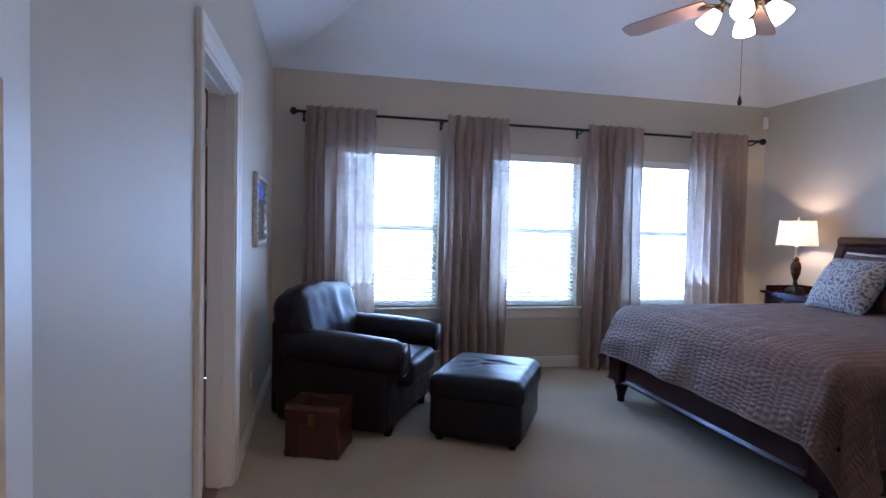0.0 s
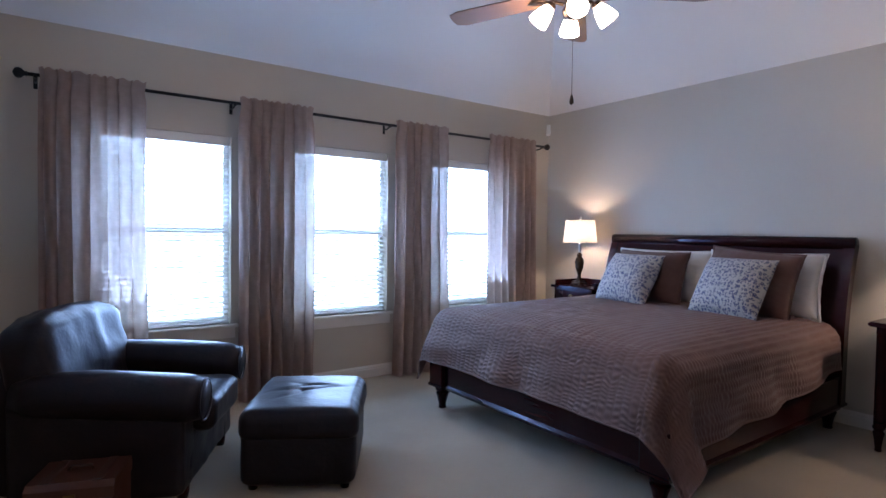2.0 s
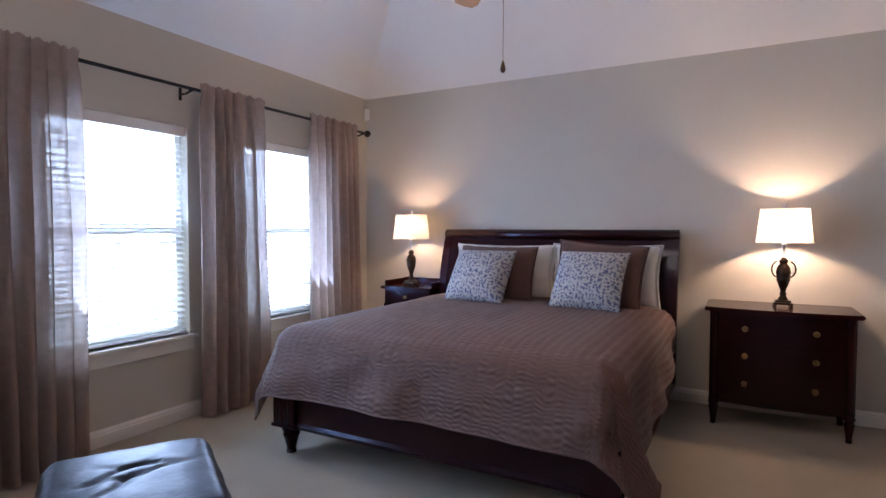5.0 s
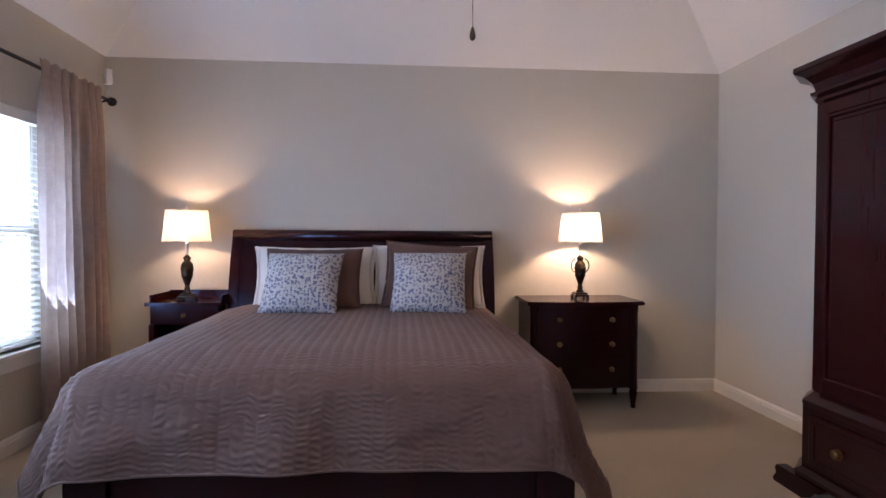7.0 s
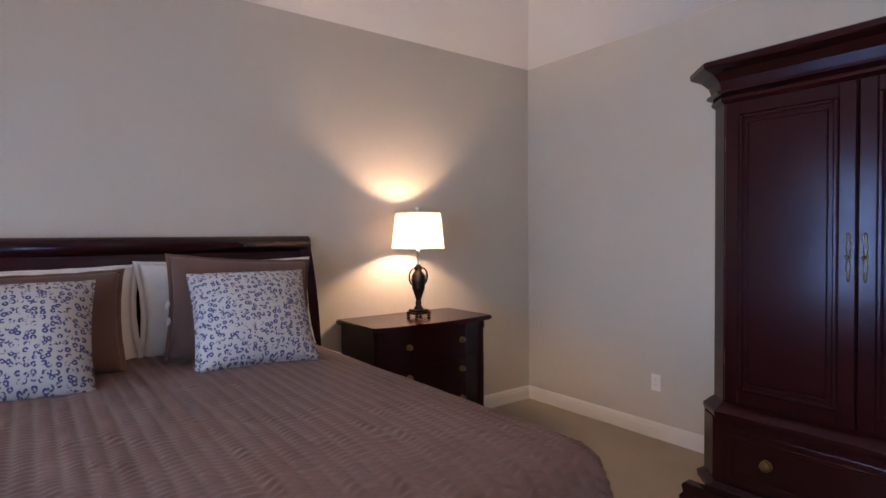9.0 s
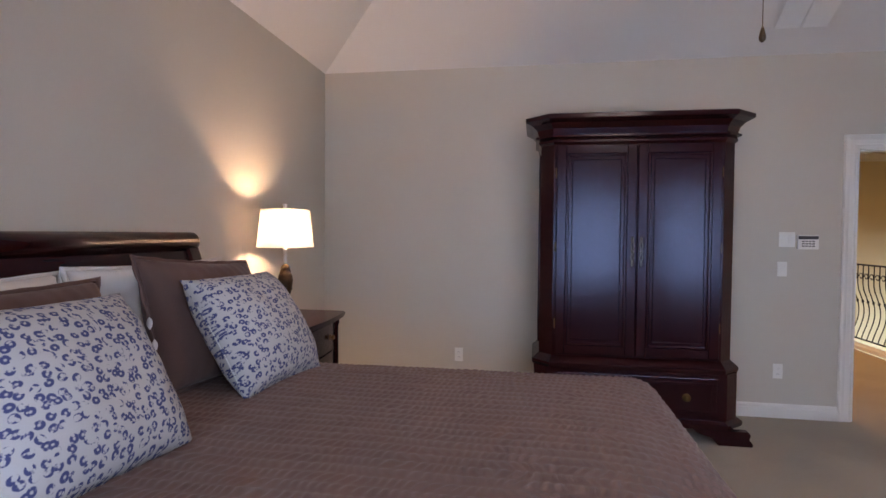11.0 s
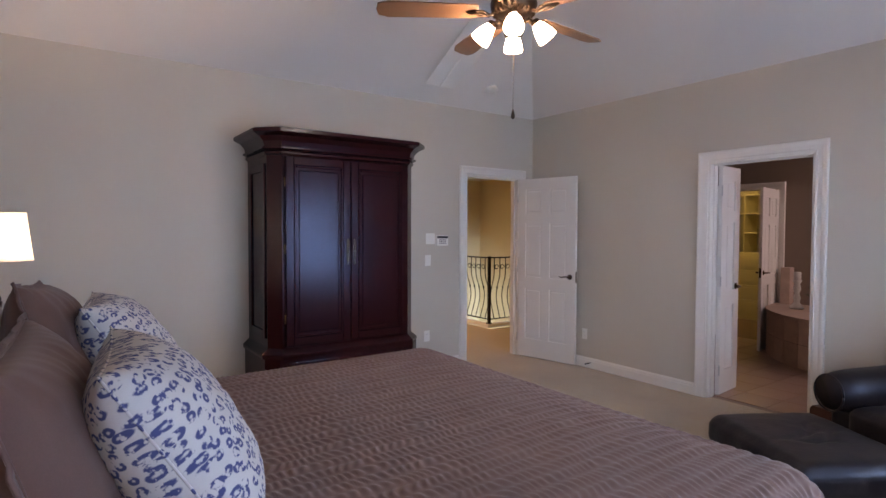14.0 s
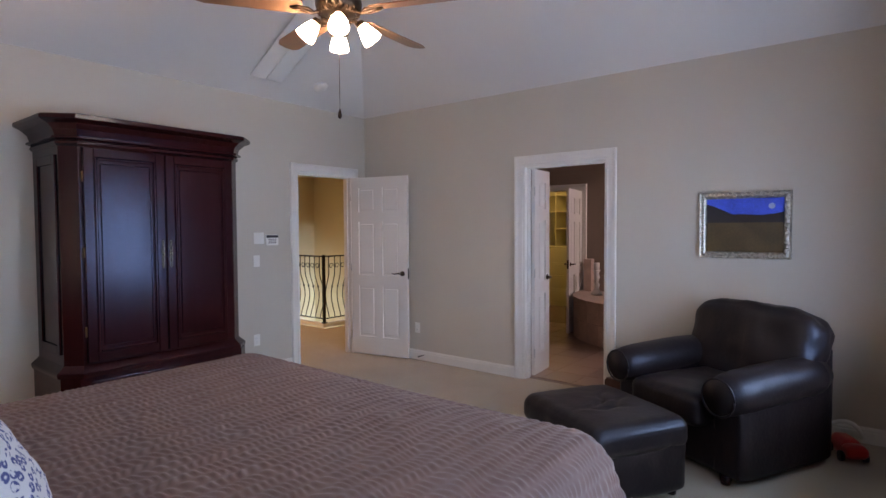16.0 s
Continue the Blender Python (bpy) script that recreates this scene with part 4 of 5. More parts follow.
def build_rod():
    t = thing("curtain_rod", 0, ROD_Y, ROD_Z, label="black iron curtain rod with ball finials", category="curtain rod")
    part("rod", tube([(0.235, 0, 0), (5.04, 0, 0)], 0.0125, 12), M_IRON, t, smooth=True)
    for x, s in ((0.235, -1), (5.04, 1)):
        fin = lathe([(0.012, 0), (0.02, 0.004), (0.013, 0.012), (0.018, 0.02), (0.032, 0.032), (0.036, 0.048), (0.03, 0.066), (0.012, 0.076), (0.002, 0.08)], 18)
        part("finial", fin, M_IRON, t, smooth=True, m=Matrix.Translation((x, 0, 0)) @ pose(0, 0, 0, 0, 90 * s, 0))
    for x in (0.275, 1.555, 2.975, 5.0):
        br = tube([(x, 0, -0.014), (x, 0.05, -0.03), (x, 0.12, -0.03)], 0.007, 8)
        box(x - 0.012, x + 0.012, 0.115, 0.123, -0.07, 0.02, 0.003, 1, bm=br)
        box(x - 0.009, x + 0.009, -0.016, 0.016, -0.022, 0.0, 0.003, 1, bm=br)
        part("bracket", br, M_IRON, t)


build_rod()


# ---- ceiling fan ----
def build_fan():
    cx, cy, zt = 2.62, 2.53, ZC + _up
    t = thing("ceiling_fan", cx, cy, zt, label="bronze five-blade ceiling fan with lit white glass shades", category="ceiling fan")
    part("canopy", lathe([(0.03, -0.09), (0.06, -0.07), (0.075, -0.01), (0.075, 0)], 24), M_BRONZE, t, smooth=True)
    zm = 2.745 - zt
    part("downrod", tube([(0, 0, -0.08), (0, 0, zm + 0.1)], 0.014, 12), M_BRONZE, t, smooth=True)
    part("motor", lathe([(0.05, zm - 0.085), (0.10, zm - 0.075), (0.125, zm - 0.05), (0.13, zm - 0.02), (0.12, zm + 0.02), (0.125, zm + 0.03), (0.10, zm + 0.06), (0.05, zm + 0.09), (0.02, zm + 0.12)], 32), M_BRONZE, t, smooth=True)
    for k in range(24):
        a = k * math.pi / 12
        part("motor_fin", box(0.09, 0.118, -0.003, 0.003, zm - 0.079, zm - 0.06), M_BRONZE, t, m=pose(0, 0, 0, 0, 0, math.degrees(a)))
    part("light_hub", lathe([(0.02, zm - 0.20), (0.05, zm - 0.19), (0.06, zm - 0.15), (0.04, zm - 0.12), (0.05, zm - 0.085)], 24), M_BRONZE, t, smooth=True)
    for k in range(5):
        a = 40 + k * 72
        o = [(0.20, -0.055), (0.30, -0.062), (0.69, -0.07), (0.745, -0.05), (0.755, 0.0), (0.745, 0.05), (0.69, 0.07), (0.30, 0.062), (0.20, 0.055)]
        bl = extrude(o, -0.004, 0.004, "z")
        part("blade", bl, M_BLADE, t, "walnut-toned wooden blade", m=pose(0, 0, zm - 0.06, 0, 0, a) @ pose(0, 0, 0, 12, 0, 0))
        arm = tube([(0.09, 0, zm - 0.06), (0.14, 0, zm - 0.085), (0.19, 0.0, zm - 0.07), (0.25, 0.0, zm - 0.066)], 0.009, 8)
        for s in (-1, 1):
            tube([(0.13, 0, zm - 0.08), (0.17, s * 0.035, zm - 0.075), (0.22, s * 0.03, zm - 0.069), (0.26, 0, zm - 0.068)], 0.006, 6, bm=arm)
        part("blade_arm", arm, M_BRONZE, t, "scrolled bronze blade arm", True, pose(0, 0, 0, 0, 0, a))
    for k in range(4):
        a = 48 + k * 90
        m = pose(0, 0, zm - 0.12, 0, 0, a)
        part("lamp_arm", tube([(0.05, 0, 0), (0.09, 0, 0.012), (0.12, 0, -0.005)], 0.009, 8), M_BRONZE, t, smooth=True, m=m)
        sh = lathe([(0.022, 0), (0.030, -0.018), (0.043, -0.052), (0.052, -0.088), (0.054, -0.11), (0.042, -0.112)], 24)
        g = part("glass_shade", sh, M_BULB, t, "frosted white bell glass shade, lit", True, m @ Matrix.Translation((0.12, 0, -0.005)) @ pose(0, 0, 0, 0, -38, 0))
        part("socket_cup", lathe([(0.012, 0.02), (0.026, 0.012), (0.027, -0.012), (0.022, -0.016)], 16), M_BRONZE, g, smooth=True)
    part("pull_chain", tube([(0, 0, zm - 0.19), (0, 0, 2.15 - zt)], 0.0016, 5), M_BRASS, t)
    part("pull_fob", lathe([(0.003, 0), (0.011, 0.008), (0.012, 0.02), (0.006, 0.045), (0.003, 0.055)], 12, at=(0, 0, 2.097 - zt)), M_BRONZE, t, "dark wooden pull", True)


build_fan()


# ---- doors ----
def panel_door(name, W, H, m, label, narrow=False, kind="structure"):
    """A panelled door, hinge at the origin, leaf along +x, 35 mm thick; a narrow leaf has one column of panels."""
    t = thing(name, label=label, category="door", kind=kind)
    t.matrix_basis = m
    T = 0.035
    part("leaf", box(0, W, 0.013, T - 0.013, 0, H), M_DOOR, t)
    sw, mid = 0.105, 0.10
    stiles = ((0, sw), (W - sw, W)) if narrow else ((0, sw), (W / 2 - mid / 2, W / 2 + mid / 2), (W - sw, W))
    cols = tuple((a[1], b[0]) for a, b in zip(stiles, stiles[1:]))
    rows = ((0.21, 0.80), (0.93, 1.55), (1.66, H - 0.12))
    for y0, y1, ys in ((0.0, 0.013, (0.003, 0.015)), (T - 0.013, T, (T - 0.015, T - 0.003))):
        fr = bmesh.new()
        for x0, x1 in stiles:
            box(x0, x1, y0, y1, 0, H, bm=fr)
        for z0, z1 in ((0, 0.21), (0.80, 0.93), (1.55, 1.66), (H - 0.12, H)):
            for x0, x1 in cols:
                box(x0, x1, y0, y1, z0, z1, bm=fr)
        part("door_frame", fr, M_DOOR, t)
        for x0, x1 in cols:
            for z0, z1 in rows:
                part("panel", box(x0 + 0.026, x1 - 0.026, ys[0], ys[1], z0 + 0.026, z1 - 0.026, 0.0055, 1), M_DOOR, t)
    x = W - 0.065
    for y, s in ((0.0, -1), (T, 1)):
        h = part("door_handle", lathe([(0.030, 0), (0.030, 0.006), (0.012, 0.012), (0.010, 0.045)], 20), M_BRONZE, t, "dark bronze lever handle", True, Matrix.Translation((x, y, 0.96)) @ pose(0, 0, 0, -90 * s, 0, 0))
        part("lever", tube([(x, y + s * 0.042, 0.96), (x - 0.03, y + s * 0.05, 0.965), (x - 0.08, y + s * 0.05, 0.955), (x - 0.115, y + s * 0.046, 0.965)], [0.009, 0.008, 0.007, 0.005], 10), M_BRONZE, t, smooth=True)
    part("latch_plate", box(W - 0.001, W + 0.002, 0.006, T - 0.006, 0.90, 1.02), M_BRONZE, t)
    for z in (0.22, 1.02, H - 0.22):
        part("hinge", tube([(-0.006, 0.0, z - 0.045), (-0.006, 0.0, z + 0.045)], 0.007, 8), M_STEEL, t, smooth=True)
    return t


panel_door("door_1", 0.765, 2.065, pose(0.236, 0.012, 0.012, 0, 0, 101.2), "open off-white six-panel bedroom door with bronze lever")
panel_door("door_2", 0.39, 2.05, pose(-0.142, 2.246, 0.012, 0, 0, 186), "open white narrow panelled bathroom door with bronze lever", narrow=True)
panel_door("door_4", 0.39, 2.05, pose(-0.142, 3.018, 0.012, 0, 0, 176), "open white narrow panelled bathroom door, twin leaf", narrow=True)


# ---- hall beyond the entrance ----
structure("hall_floor", box(-0.62, 4.6, -5.2, -0.12, -0.12, 0), M_CARPET, "beige carpet of the upstairs landing")
structure("hall_floor_strip", box(-3.4, -0.62, -1.5, -0.12, -0.12, 0), M_CARPET, "beige carpet of the upstairs landing")
structure("stairwell_floor", box(-3.5, -0.62, -5.2, -1.5, -3.1, -3.0), M_CARPET, "carpet at the foot of the stairwell")
structure("hall_wall_west", box(-3.52, -3.4, -5.3, -0.24, -3.0, 2.75), M_HALLWALL, "warm tan landing wall")
structure("hall_wall_south", box(-3.4, 4.6, -5.32, -5.2, -3.0, 2.75), M_HALLWALL, "warm tan landing wall")
structure("hall_wall_east", box(4.6, 4.72, -5.3, -0.12, 0, 2.75), M_HALLWALL, "warm tan landing wall")
structure("hall_wall_north", box(-3.52, -0.12, -0.24, -0.12, 0, 2.75), M_HALLWALL, "warm tan landing wall")
structure("hall_ceiling", box(-3.52, 4.72, -5.32, -0.12, 2.75, 2.85), M_CEIL, "pale landing ceiling")
_cr = [(0, 0), (0.012, 0), (0.02, 0.03), (0.05, 0.06), (0.085, 0.09), (0.09, 0.12), (0, 0.12)]
structure("trim_hall_crown_1", extrude([(-5.2 + u, 2.63 + z) for u, z in _cr], -3.4, 4.6, "x"), M_TRIM, "off-white crown moulding")
structure("trim_hall_crown_2", extrude([(-3.4 + u, 2.63 + z) for u, z in _cr], -5.2, -0.24, "y"), M_TRIM, "off-white crown moulding")


def build_railing():
    px, py = -0.725, -1.66
    t = thing("stair_railing", px, py, 0, label="black wrought-iron belly railing round the stairwell", category="railing")
    part("kerb", box(-0.05, 0.09, -3.5, 0.09, 0.002, 0.05, 0.006), M_TRIM, t, "off-white painted kerb")
    part("kerb", box(-2.65, -0.05, -0.05, 0.09, 0.002, 0.05, 0.006), M_TRIM, t)
    post = box(-0.02, 0.02, -0.02, 0.02, 0.05, 1.09, 0.003, 1)
    box(-0.035, 0.035, -0.035, 0.035, 0.05, 0.065, bm=post)
    part("post", post, M_IRON, t)
    for rz, length in ((-90, 3.4), (180, 2.6)):
        m = pose(0, 0, 0, 0, 0, rz)
        part("top_rail", box(0.02, length, -0.016, 0.016, 1.055, 1.075, 0.004, 1), M_IRON, t, m=m)
        part("bottom_rail", box(0.02, length, -0.01, 0.01, 0.11, 0.125, 0.002, 1), M_IRON, t, m=m)
        sgn = 1 if rz == -90 else -1
        me = None
        n = int(length / 0.115)
        for k in range(n):
            if me is None:
                pts = []
                for i in range(13):
                    f = i / 12
                    pts.append((0, -sgn * 0.085 * math.sin(math.pi * min(1, f / 0.72)) ** 1.3 * (1 if f < 0.72 else 0), 0.12 + 0.94 * f))
                bm = tube(pts, 0.0075, 6)
                lathe([(0.006, -0.022), (0.017, 0.0), (0.006, 0.022)], 8, bm, (0, pts[6][1], pts[6][2]))
                tube([(0.045 * math.cos(q) * (1 - q * 0.09) + 0.045, 0, 0.915 + 0.045 * math.sin(q) * (1 - q * 0.09)) for q in [0.5 * j for j in range(13)]], 0.006, 6, bm)
                me = mesh_of(bm, "baluster", M_IRON)
            piece("baluster", me, t, m @ pose(0.10 + k * 0.115, 0, 0))


build_railing()

# ---- bathroom beyond the doorway ----
structure("bath_floor", box(-5.6, -0.06, 0.2, N, -0.12, -0.004), M_GROUT, "brown tile grout of the bathroom floor")
structure("bath_ceiling", box(-5.7, -WT, 0.0, N + 0.1, 2.75, 2.85), M_CEIL, "bathroom ceiling")
structure("bath_wall_north", box(-5.6, -WT, N, N + 0.12, 0, 2.75), M_BATHWALL, "brown bathroom wall")
structure("bath_wall_south", box(-3.05, -WT, 0.2, 0.32, 0, 2.75), M_BATHWALL, "brown bathroom wall")
wall_with_holes("bath_wall_west", "y", 0.2, N, -3.17, -3.05, [(0.697, 1.437, 0, 2.04)], M_BATHWALL, "brown bathroom wall with a closet doorway", top=2.75)
casing("trim_closet_doorway", "y", 0.697, 1.437, 2.04, -3.05, 1)
structure("closet_wall_west", box(-5.6, -5.5, -1.02, N, 0, 2.75), M_YELLOW, "warm cream closet wall")
structure("closet_wall_south", box(-5.5, -3.56, -1.02, -0.90, 0, 2.75), M_YELLOW, "warm cream closet wall")
structure("closet_wall_east", box(-3.56, -3.53, -1.02, 0.08, 0, 2.75), M_YELLOW, "warm cream closet wall")
structure("closet_wall_return", box(-3.56, -3.17, 0.08, 0.2, 0, 2.75), M_YELLOW, "warm cream closet wall")
structure("closet_floor", box(-5.6, -3.53, -1.02, 0.2, -0.12, -0.004), M_GROUT, "brown tile floor of the closet")
structure("closet_ceiling", box(-5.7, -3.53, -1.1, 0.0, 2.75, 2.85), M_CEIL, "pale closet ceiling")
structure("closet_wall_north", box(-5.5, -3.17, 2.2, 2.3, 0, 2.75), M_YELLOW, "warm cream closet wall")
panel_door("door_3", 0.70, 2.01, pose(-3.03, 1.417, 0.012, 0, 0, 10), "open brown-shaded closet door with bronze lever")


def build_drawers():
    t = thing("closet_cabinet", -5.12, -0.78, 0, label="cream closet cabinet with drawers below open shelves", category="cabinet")
    part("body", box(-0.34, 0.30, 0.0, 1.6, 0.0, 1.12, 0.004), M_YELLOW, t)
    for c in range(2):
        for k in range(4):
            d = part("drawer", box(0.30, 0.318, 0.05 + c * 0.78, 0.77 + c * 0.78, 0.10 + k * 0.25, 0.33 + k * 0.25, 0.005), M_YELLOW, t)
            part("drawer_bead", box(0.318, 0.326, 0.10 + c * 0.78, 0.72 + c * 0.78, 0.14 + k * 0.25, 0.29 + k * 0.25, 0.003), M_YELLOW, d)
            part("knob", lathe([(0.008, 0), (0.016, 0.014), (0.012, 0.024)], 12), M_BRONZE, d, "", True, Matrix.Translation((0.326, 0.41 + c * 0.78, 0.215 + k * 0.25)) @ pose(0, 0, 0, 0, 90, 0))
    for y in (0.0, 0.40, 0.80, 1.20, 1.58):
        part("upright", box(-0.34, 0.10, y, y + 0.02, 1.12, 2.3), M_YELLOW, t)
    for z in (1.45, 1.78, 2.1):
        part("shelf", box(-0.34, 0.09, 0.02, 1.58, z, z + 0.02), M_YELLOW, t)


build_drawers()


def build_tub():
    t = thing("bathtub", -2.35, 2.75, 0, label="white tub set in a curved beige tiled deck", category="bathtub")
    R0, R1 = 1.28, 1.05
    cx = -0.7
    arc = [(cx + R0 * math.cos(a) * 1.05, R0 * math.sin(a)) for a in [math.radians(-95 + i * 10) for i in range(20)]]
    part("deck_core", extrude(arc + [(cx, R0), (cx, -R0)], 0.0, 0.52, "z"), M_GROUT, t)
    me = None
    for i in range(19):
        (xa, ya), (xb, yb) = arc[i], arc[i + 1]
        ln = math.hypot(xb - xa, yb - ya)
        for k in range(2):
            part("tile", box(-ln / 2 + 0.003, ln / 2 - 0.003, -0.004, 0.012, 0.006 + k * 0.26, 0.262 + k * 0.26 - 0.003), M_STONE, t, m=pose((xa + xb) / 2, (ya + yb) / 2, 0, 0, 0, math.degrees(math.atan2(yb - ya, xb - xa)) + 180))
    part("deck_top", extrude([(cx + (x - cx) * 1.02, y * 1.02) for x, y in arc] + [(cx, R0), (cx, -R0)], 0.52, 0.55, "z"), M_STONE, t)
    part("tub_rim", lathe([(0.48, 0.551), (0.50, 0.57), (0.46, 0.585), (0.42, 0.575), (0.36, 0.56)], 40, at=(cx + 0.53, 0.0, 0)), M_TUB, t, "white acrylic tub rim", True)


build_tub()


def build_candlestick():
    t = thing("candle_holder", -2.62, 1.86, 0.552, label="tall white turned candle holder on the tub deck", category="candle holder")
    part("stem", lathe([(0.075, 0), (0.075, 0.02), (0.05, 0.05), (0.03, 0.08), (0.042, 0.13), (0.025, 0.18), (0.045, 0.24), (0.03, 0.30), (0.05, 0.33), (0.055, 0.34)], 20), M_TUB, t, smooth=True)
    part("candle", lathe([(0.038, 0.341), (0.04, 0.35), (0.04, 0.44), (0.03, 0.442)], 20), M_WHITE, t, "white pillar candle", True)


build_candlestick()


def build_plant():
    t = thing("potted_plant", -2.55, 2.12, 0.552, label="small leafy green plant in a grey pot", category="plant")
    part("pot", lathe([(0.06, 0), (0.085, 0.12), (0.09, 0.14), (0.08, 0.14)], 20), M_POT, t, smooth=True)
    rnd = random.Random(4)
    bm = bmesh.new()
    for k in range(90):
        a, e, r = rnd.uniform(0, 6.28), rnd.uniform(0.1, 1.5), rnd.uniform(0.06, 0.17)
        c = Vector((r * math.cos(a) * math.cos(e), r * math.sin(a) * math.cos(e), 0.15 + r * math.sin(e) * 1.2))
        d = Vector((math.cos(a), math.sin(a), rnd.uniform(-0.3, 0.8))).normalized()
        s = d.cross(Vector((0, 0, 1))).normalized() * 0.014
        bm.faces.new([bm.verts.new(p) for p in (c - d * 0.03, c + s, c + d * 0.04, c - s)])
    part("leaves", bm, M_LEAF, t, "many small green leaves")


build_plant()
structure("trim_tub_pier", box(-3.05, -2.93, 1.537, 1.647, 0, 1.02), M_STONE, "beige tiled low pier beside the tub")


# ---- fittings on the walls ----
def wall_plate(name, m, w, h, rockers, label, category, group="", sockets=0):
    t = thing(name, label=label, category=category, group=group)
    t.matrix_basis = m
    part("plate", box(-w / 2, w / 2, 0, 0.006, -h / 2, h / 2, 0.002, 1), M_PLASTIC, t)
    for k in range(rockers):
        x = (k - (rockers - 1) / 2) * 0.046
        part("rocker", box(x - 0.016, x + 0.016, 0.006, 0.010, -0.033, 0.033, 0.002, 1), M_PLASTIC, t)
    for k in range(sockets):
        z = -0.02 + k * 0.04
        s = part("socket", lathe([(0.017, 0.0), (0.017, 0.003), (0.015, 0.004)], 16), M_PLASTIC, t, "", False, Matrix.Translation((0, 0.005, z)) @ pose(0, 0, 0, -90, 0, 0))
        for x in (-0.006, 0.006):
            part("slot", box(x - 0.001, x + 0.001, 0.0085, 0.0095, z - 0.004, z + 0.005), M_GREYPL, t)
    return t


wall_plate("light_switch", pose(1.478, 0.001, 1.392), 0.115, 0.115, 2, "white double rocker switch on the wall", "switch")
wall_plate("light_switch", pose(1.508, 0.001, 1.163), 0.07, 0.115, 1, "white single rocker switch on the wall", "switch")
for _x, _z in ((1.52, 0.365), (4.03, 0.385)):
    wall_plate("power_outlet", pose(_x, 0.001, _z), 0.07, 0.115, 0, "white duplex power outlet above the baseboard", "outlet", "power outlets", 2)
for _y in (0.833, 3.79):
    wall_plate("power_outlet", pose(0.001, _y, 0.36, 0, 0, -90), 0.07, 0.115, 0, "white duplex power outlet above the baseboard", "outlet", "power outlets", 2)


def build_keypad():
    t = thing("alarm_keypad", 1.335, 0.001, 1.373, label="white alarm keypad with a dark display strip", category="keypad")
    part("case", box(-0.075, 0.075, 0, 0.024, -0.055, 0.055, 0.006), M_PLASTIC, t)
    part("display", box(-0.07, 0.07, 0.024, 0.026, 0.022, 0.048), M_GREYPL, t, "dark display strip")
    me = mesh_of(box(-0.009, 0.009, 0, 0.003, -0.005, 0.005), "button", M_POT)
    for r in range(3):
        for c in range(4):
            piece("button", me, t, pose(-0.036 + c * 0.024, 0.0235, 0.006 - r * 0.018))


build_keypad()
_t = thing("motion_sensor", E - 0.055, N - 0.05, 2.63, 45, label="small white alarm sensor in the wall corner", category="sensor")
part("case", box(-0.035, 0.035, -0.02, 0.025, -0.06, 0.06, 0.008), M_PLASTIC, _t)
part("lens", box(-0.022, 0.022, -0.024, -0.019, -0.045, 0.0, 0.002, 1), M_BLIND, _t)


def build_picture():
    t = thing("framed_painting", 0.0, 4.108, 1.495, label="night landscape painting in an ornate silver frame", category="painting")
    W, H, f = 0.31, 0.252, 0.05
    prof = [(0.0, 0.008), (0.008, 0.022), (0.02, 0.03), (0.035, 0.026), (0.046, 0.034), (f, 0.028), (f, 0.002), (0, 0.002)]
    fr = bmesh.new()
    rings = []
    for sy, sz in ((-1, -1), (1, -1), (1, 1), (-1, 1)):
        rings.append([fr.verts.new((d, sy * (W - f + u), sz * (H - f + u))) for u, d in prof])
    for k in range(4):
        a, b = rings[k], rings[(k + 1) % 4]
        for i in range(8):
            fr.faces.new((a[i], a[(i + 1) % 8], b[(i + 1) % 8], b[i]))
    frame_ob = part("picture_frame", fr, M_SILVER, t, "ornate silver-leaf frame")
    me = None
    for sy, sz, horiz in ((0, 1, True), (0, -1, True), (1, 0, False), (-1, 0, False)):
        n = 9 if horiz else 7
        for k in range(n):
            p = ((k + 0.5) / n * 2 - 1)
            if me is None:
                me = mesh_of(tube([(0, 0.019 * math.cos(q) * (1 - q * 0.11), 0.019 * math.sin(q) * (1 - q * 0.11)) for q in [0.6 * j for j in range(11)]], 0.006, 6), "scroll", M_SILVER, True)
            y = p * (W - 0.03) if horiz else sy * (W - f / 2)
            z = sz * (H - f / 2) if horiz else p * (H - 0.03)
            piece("scroll", me, frame_ob, pose(0.03, y, z, 90 * (k % 2) + (0 if horiz else 45), 0, 0))
    w, h = W - f, H - f
    cv = {"sky": ((0.016, 0.09, 0.60), [(-w, 0.0), (w, 0.0), (w, h), (-w, h)], 0.010),
          "hills": ((0.012, 0.010, 0.016), [(-w, -0.03), (w, -0.03), (w, 0.10), (w * 0.8, 0.085), (w * 0.4, 0.075), (w * 0.1, 0.08), (-w * 0.3, 0.082), (-w * 0.6, 0.12), (-w * 0.85, 0.15), (-w, 0.16)], 0.012),
          "field": ((0.085, 0.055, 0.022), [(-w, -h), (w, -h), (w, 0.02), (-w, 0.02)], 0.014)}
    for name, (col, pts, d) in cv.items():
        mt = material("painted_" + name, col, 0.5, vary=0.35, scale=6, fine=60, bump=0.1)
        part(name, extrude([(y, z) for y, z in pts], 0.004, d, "x"), mt, t)
    part("moon", lathe([(0.022, 0), (0.021, 0.002)], 18), material("painted_moon", (0.35, 0.42, 0.6), 0.5, vary=0.2), t, "pale round moon", False, Matrix.Translation((0.010, w * 0.70, h * 0.70)) @ pose(0, 0, 0, 0, 90, 0))


build_picture()
_sl = _up / _in


def on_south_slope(x, y):
    return Matrix.Translation((x, y, ZC + _sl * y)) @ pose(0, 0, 0, math.degrees(math.atan(_sl)), 0, 0) @ pose(0, 0, 0, 180, 0, 0)


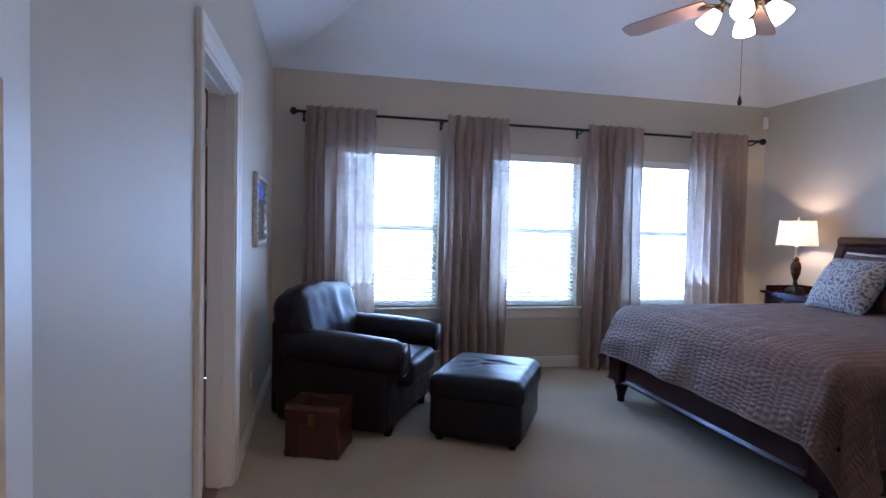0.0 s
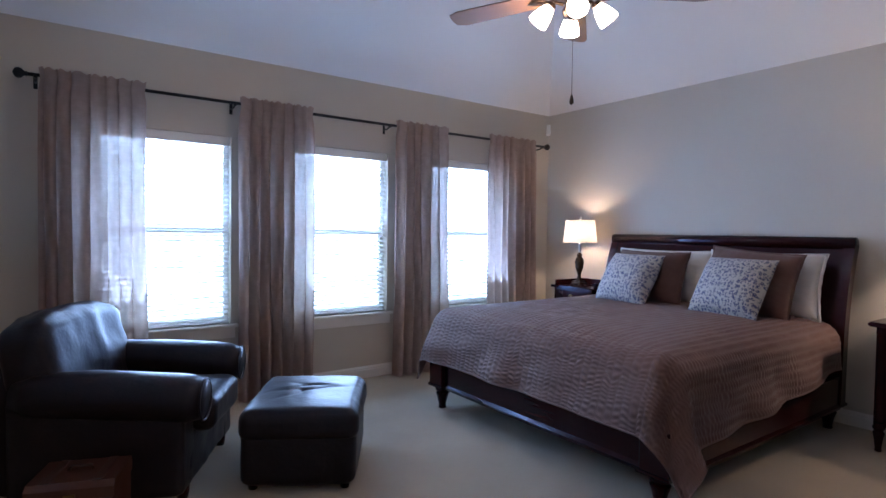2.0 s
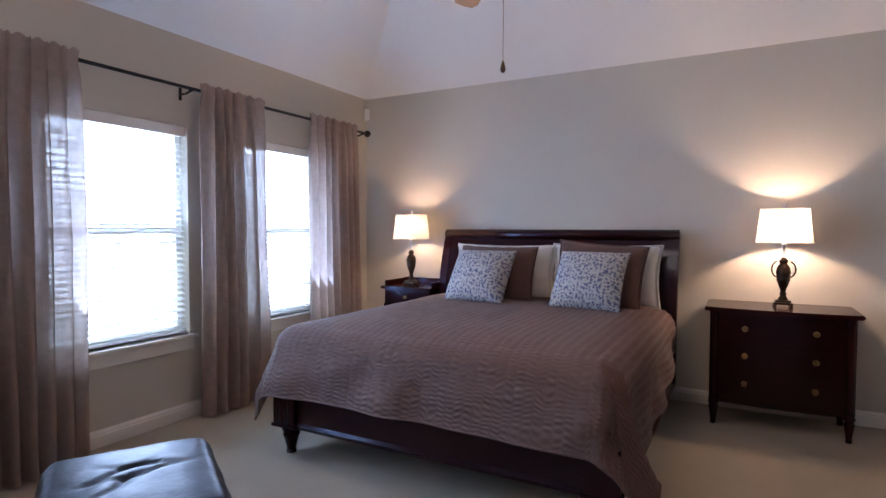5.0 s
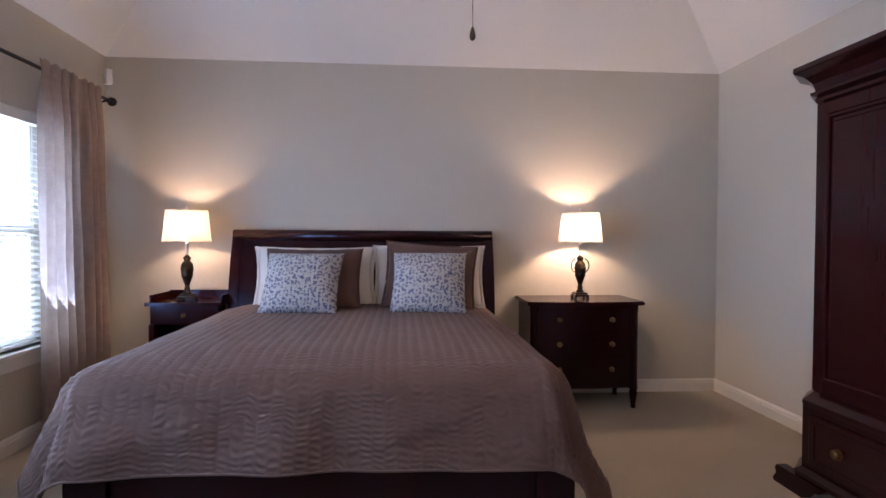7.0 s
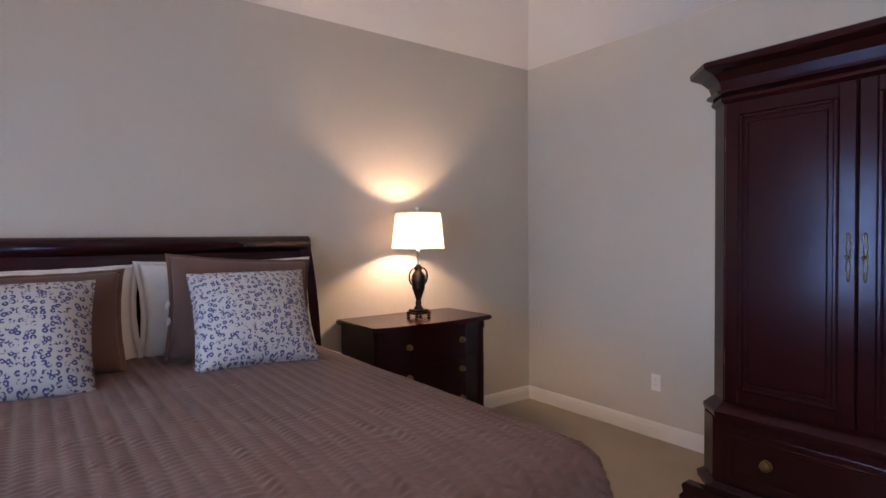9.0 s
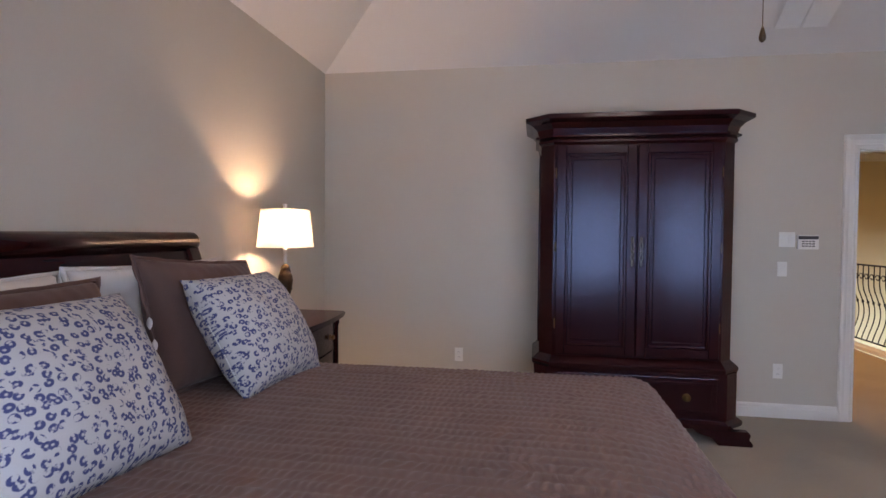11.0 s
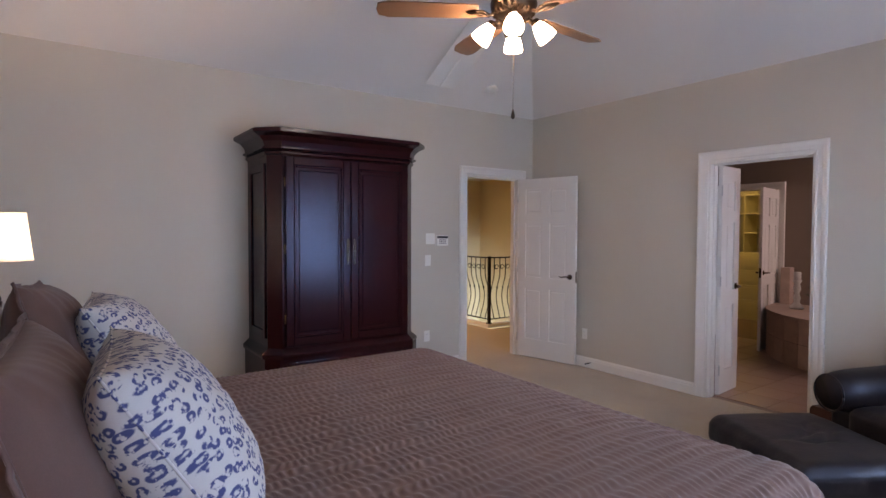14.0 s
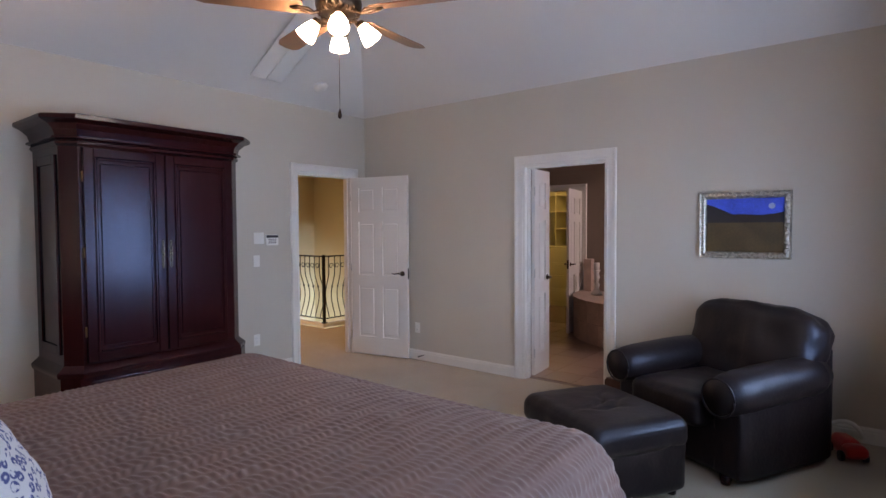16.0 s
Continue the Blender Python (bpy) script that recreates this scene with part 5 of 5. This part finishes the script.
def build_vent():
    t = thing("ceiling_vent", label="white twin air grille in the sloped ceiling", category="vent")
    t.matrix_basis = on_south_slope(1.52, 0.60)
    part("vent_frame", frame_ring(-0.20, 0.20, -0.45, 0.45, 0.025, 0.0, 0.012, bmesh.new()), M_PLASTIC, t, m=pose(0, 0, 0, 90, 0, 0) @ Matrix.Diagonal((1, -1, 1, 1)))
    part("backing", box(-0.18, 0.18, -0.43, 0.43, 0.001, 0.003), M_PLASTIC, t)
    part("centre_bar", box(-0.008, 0.008, -0.43, 0.43, 0.003, 0.014), M_PLASTIC, t)
    me = mesh_of(box(-0.083, 0.083, -0.012, 0.012, -0.0008, 0.0008), "slat", M_PLASTIC)
    for k in range(34):
        for s in (-1, 1):
            piece("slat", me, t, pose(s * 0.092, -0.41 + k * 0.0248, 0.008, 25, 0, 0))


build_vent()
_t = thing("smoke_detector", label="round white smoke detector on the sloped ceiling", category="smoke detector")
_t.matrix_basis = on_south_slope(0.905, 0.295)
part("housing", lathe([(0.07, 0), (0.07, 0.018), (0.06, 0.032), (0.03, 0.038)], 28), M_PLASTIC, _t, smooth=True)
part("grille", lathe([(0.025, 0.0375), (0.024, 0.042), (0.01, 0.043)], 20), M_TRIM, _t, smooth=True)
_t = thing("door_stop", 0.016, 0.93, 0.06, label="small dark spring door stop on the baseboard", category="door stop")
part("spring", tube([(0, 0, 0), (0.075, 0, 0)], 0.006, 8), M_BRONZE, _t, smooth=True)
part("tip", tube([(0.0752, 0, 0), (0.09, 0, 0)], 0.009, 10), M_GREYPL, _t, smooth=True)


def build_toy():
    t = thing("toy_car", 0.34, 4.77, 0, 25, label="red and white plastic toy on the carpet", category="toy")
    part("body", cushion(-0.11, 0.11, -0.055, 0.055, 0.025, 0.11, 31, 0.6, 8, 0.003), M_RED, t, smooth=True)
    part("tail", cushion(0.07, 0.16, -0.06, 0.06, 0.05, 0.10, 33, 0.5, 6, 0.002), M_RED, t, smooth=True)
    part("hoop", tube([(-0.05 + 0.0, 0.11 * math.cos(q), 0.10 + 0.11 * math.sin(q)) for q in [0.35 * j for j in range(10)]], 0.014, 8), M_PLASTIC, t, "white plastic hoop", True)
    for x in (-0.07, 0.09):
        for s in (-1, 1):
            part("wheel", tube([(x, s * 0.056, 0.032), (x, s * 0.078, 0.032)], 0.032, 16), M_GREYPL, t)


build_toy()

# ---- bathroom floor tiles, the nearest first ----
_bf = bpy.data.objects["bath_floor"]
_me = mesh_of(box(0.003, 0.327, 0.003, 0.327, -0.0035, 0.003, 0.0015, 1), "tile", M_TILE)
for _i in range(9):
    for _j in range(11):
        piece("tile", _me, _bf, pose(-0.13 - 0.33 * (_i + 1), 0.34 + 0.33 * _j, 0))
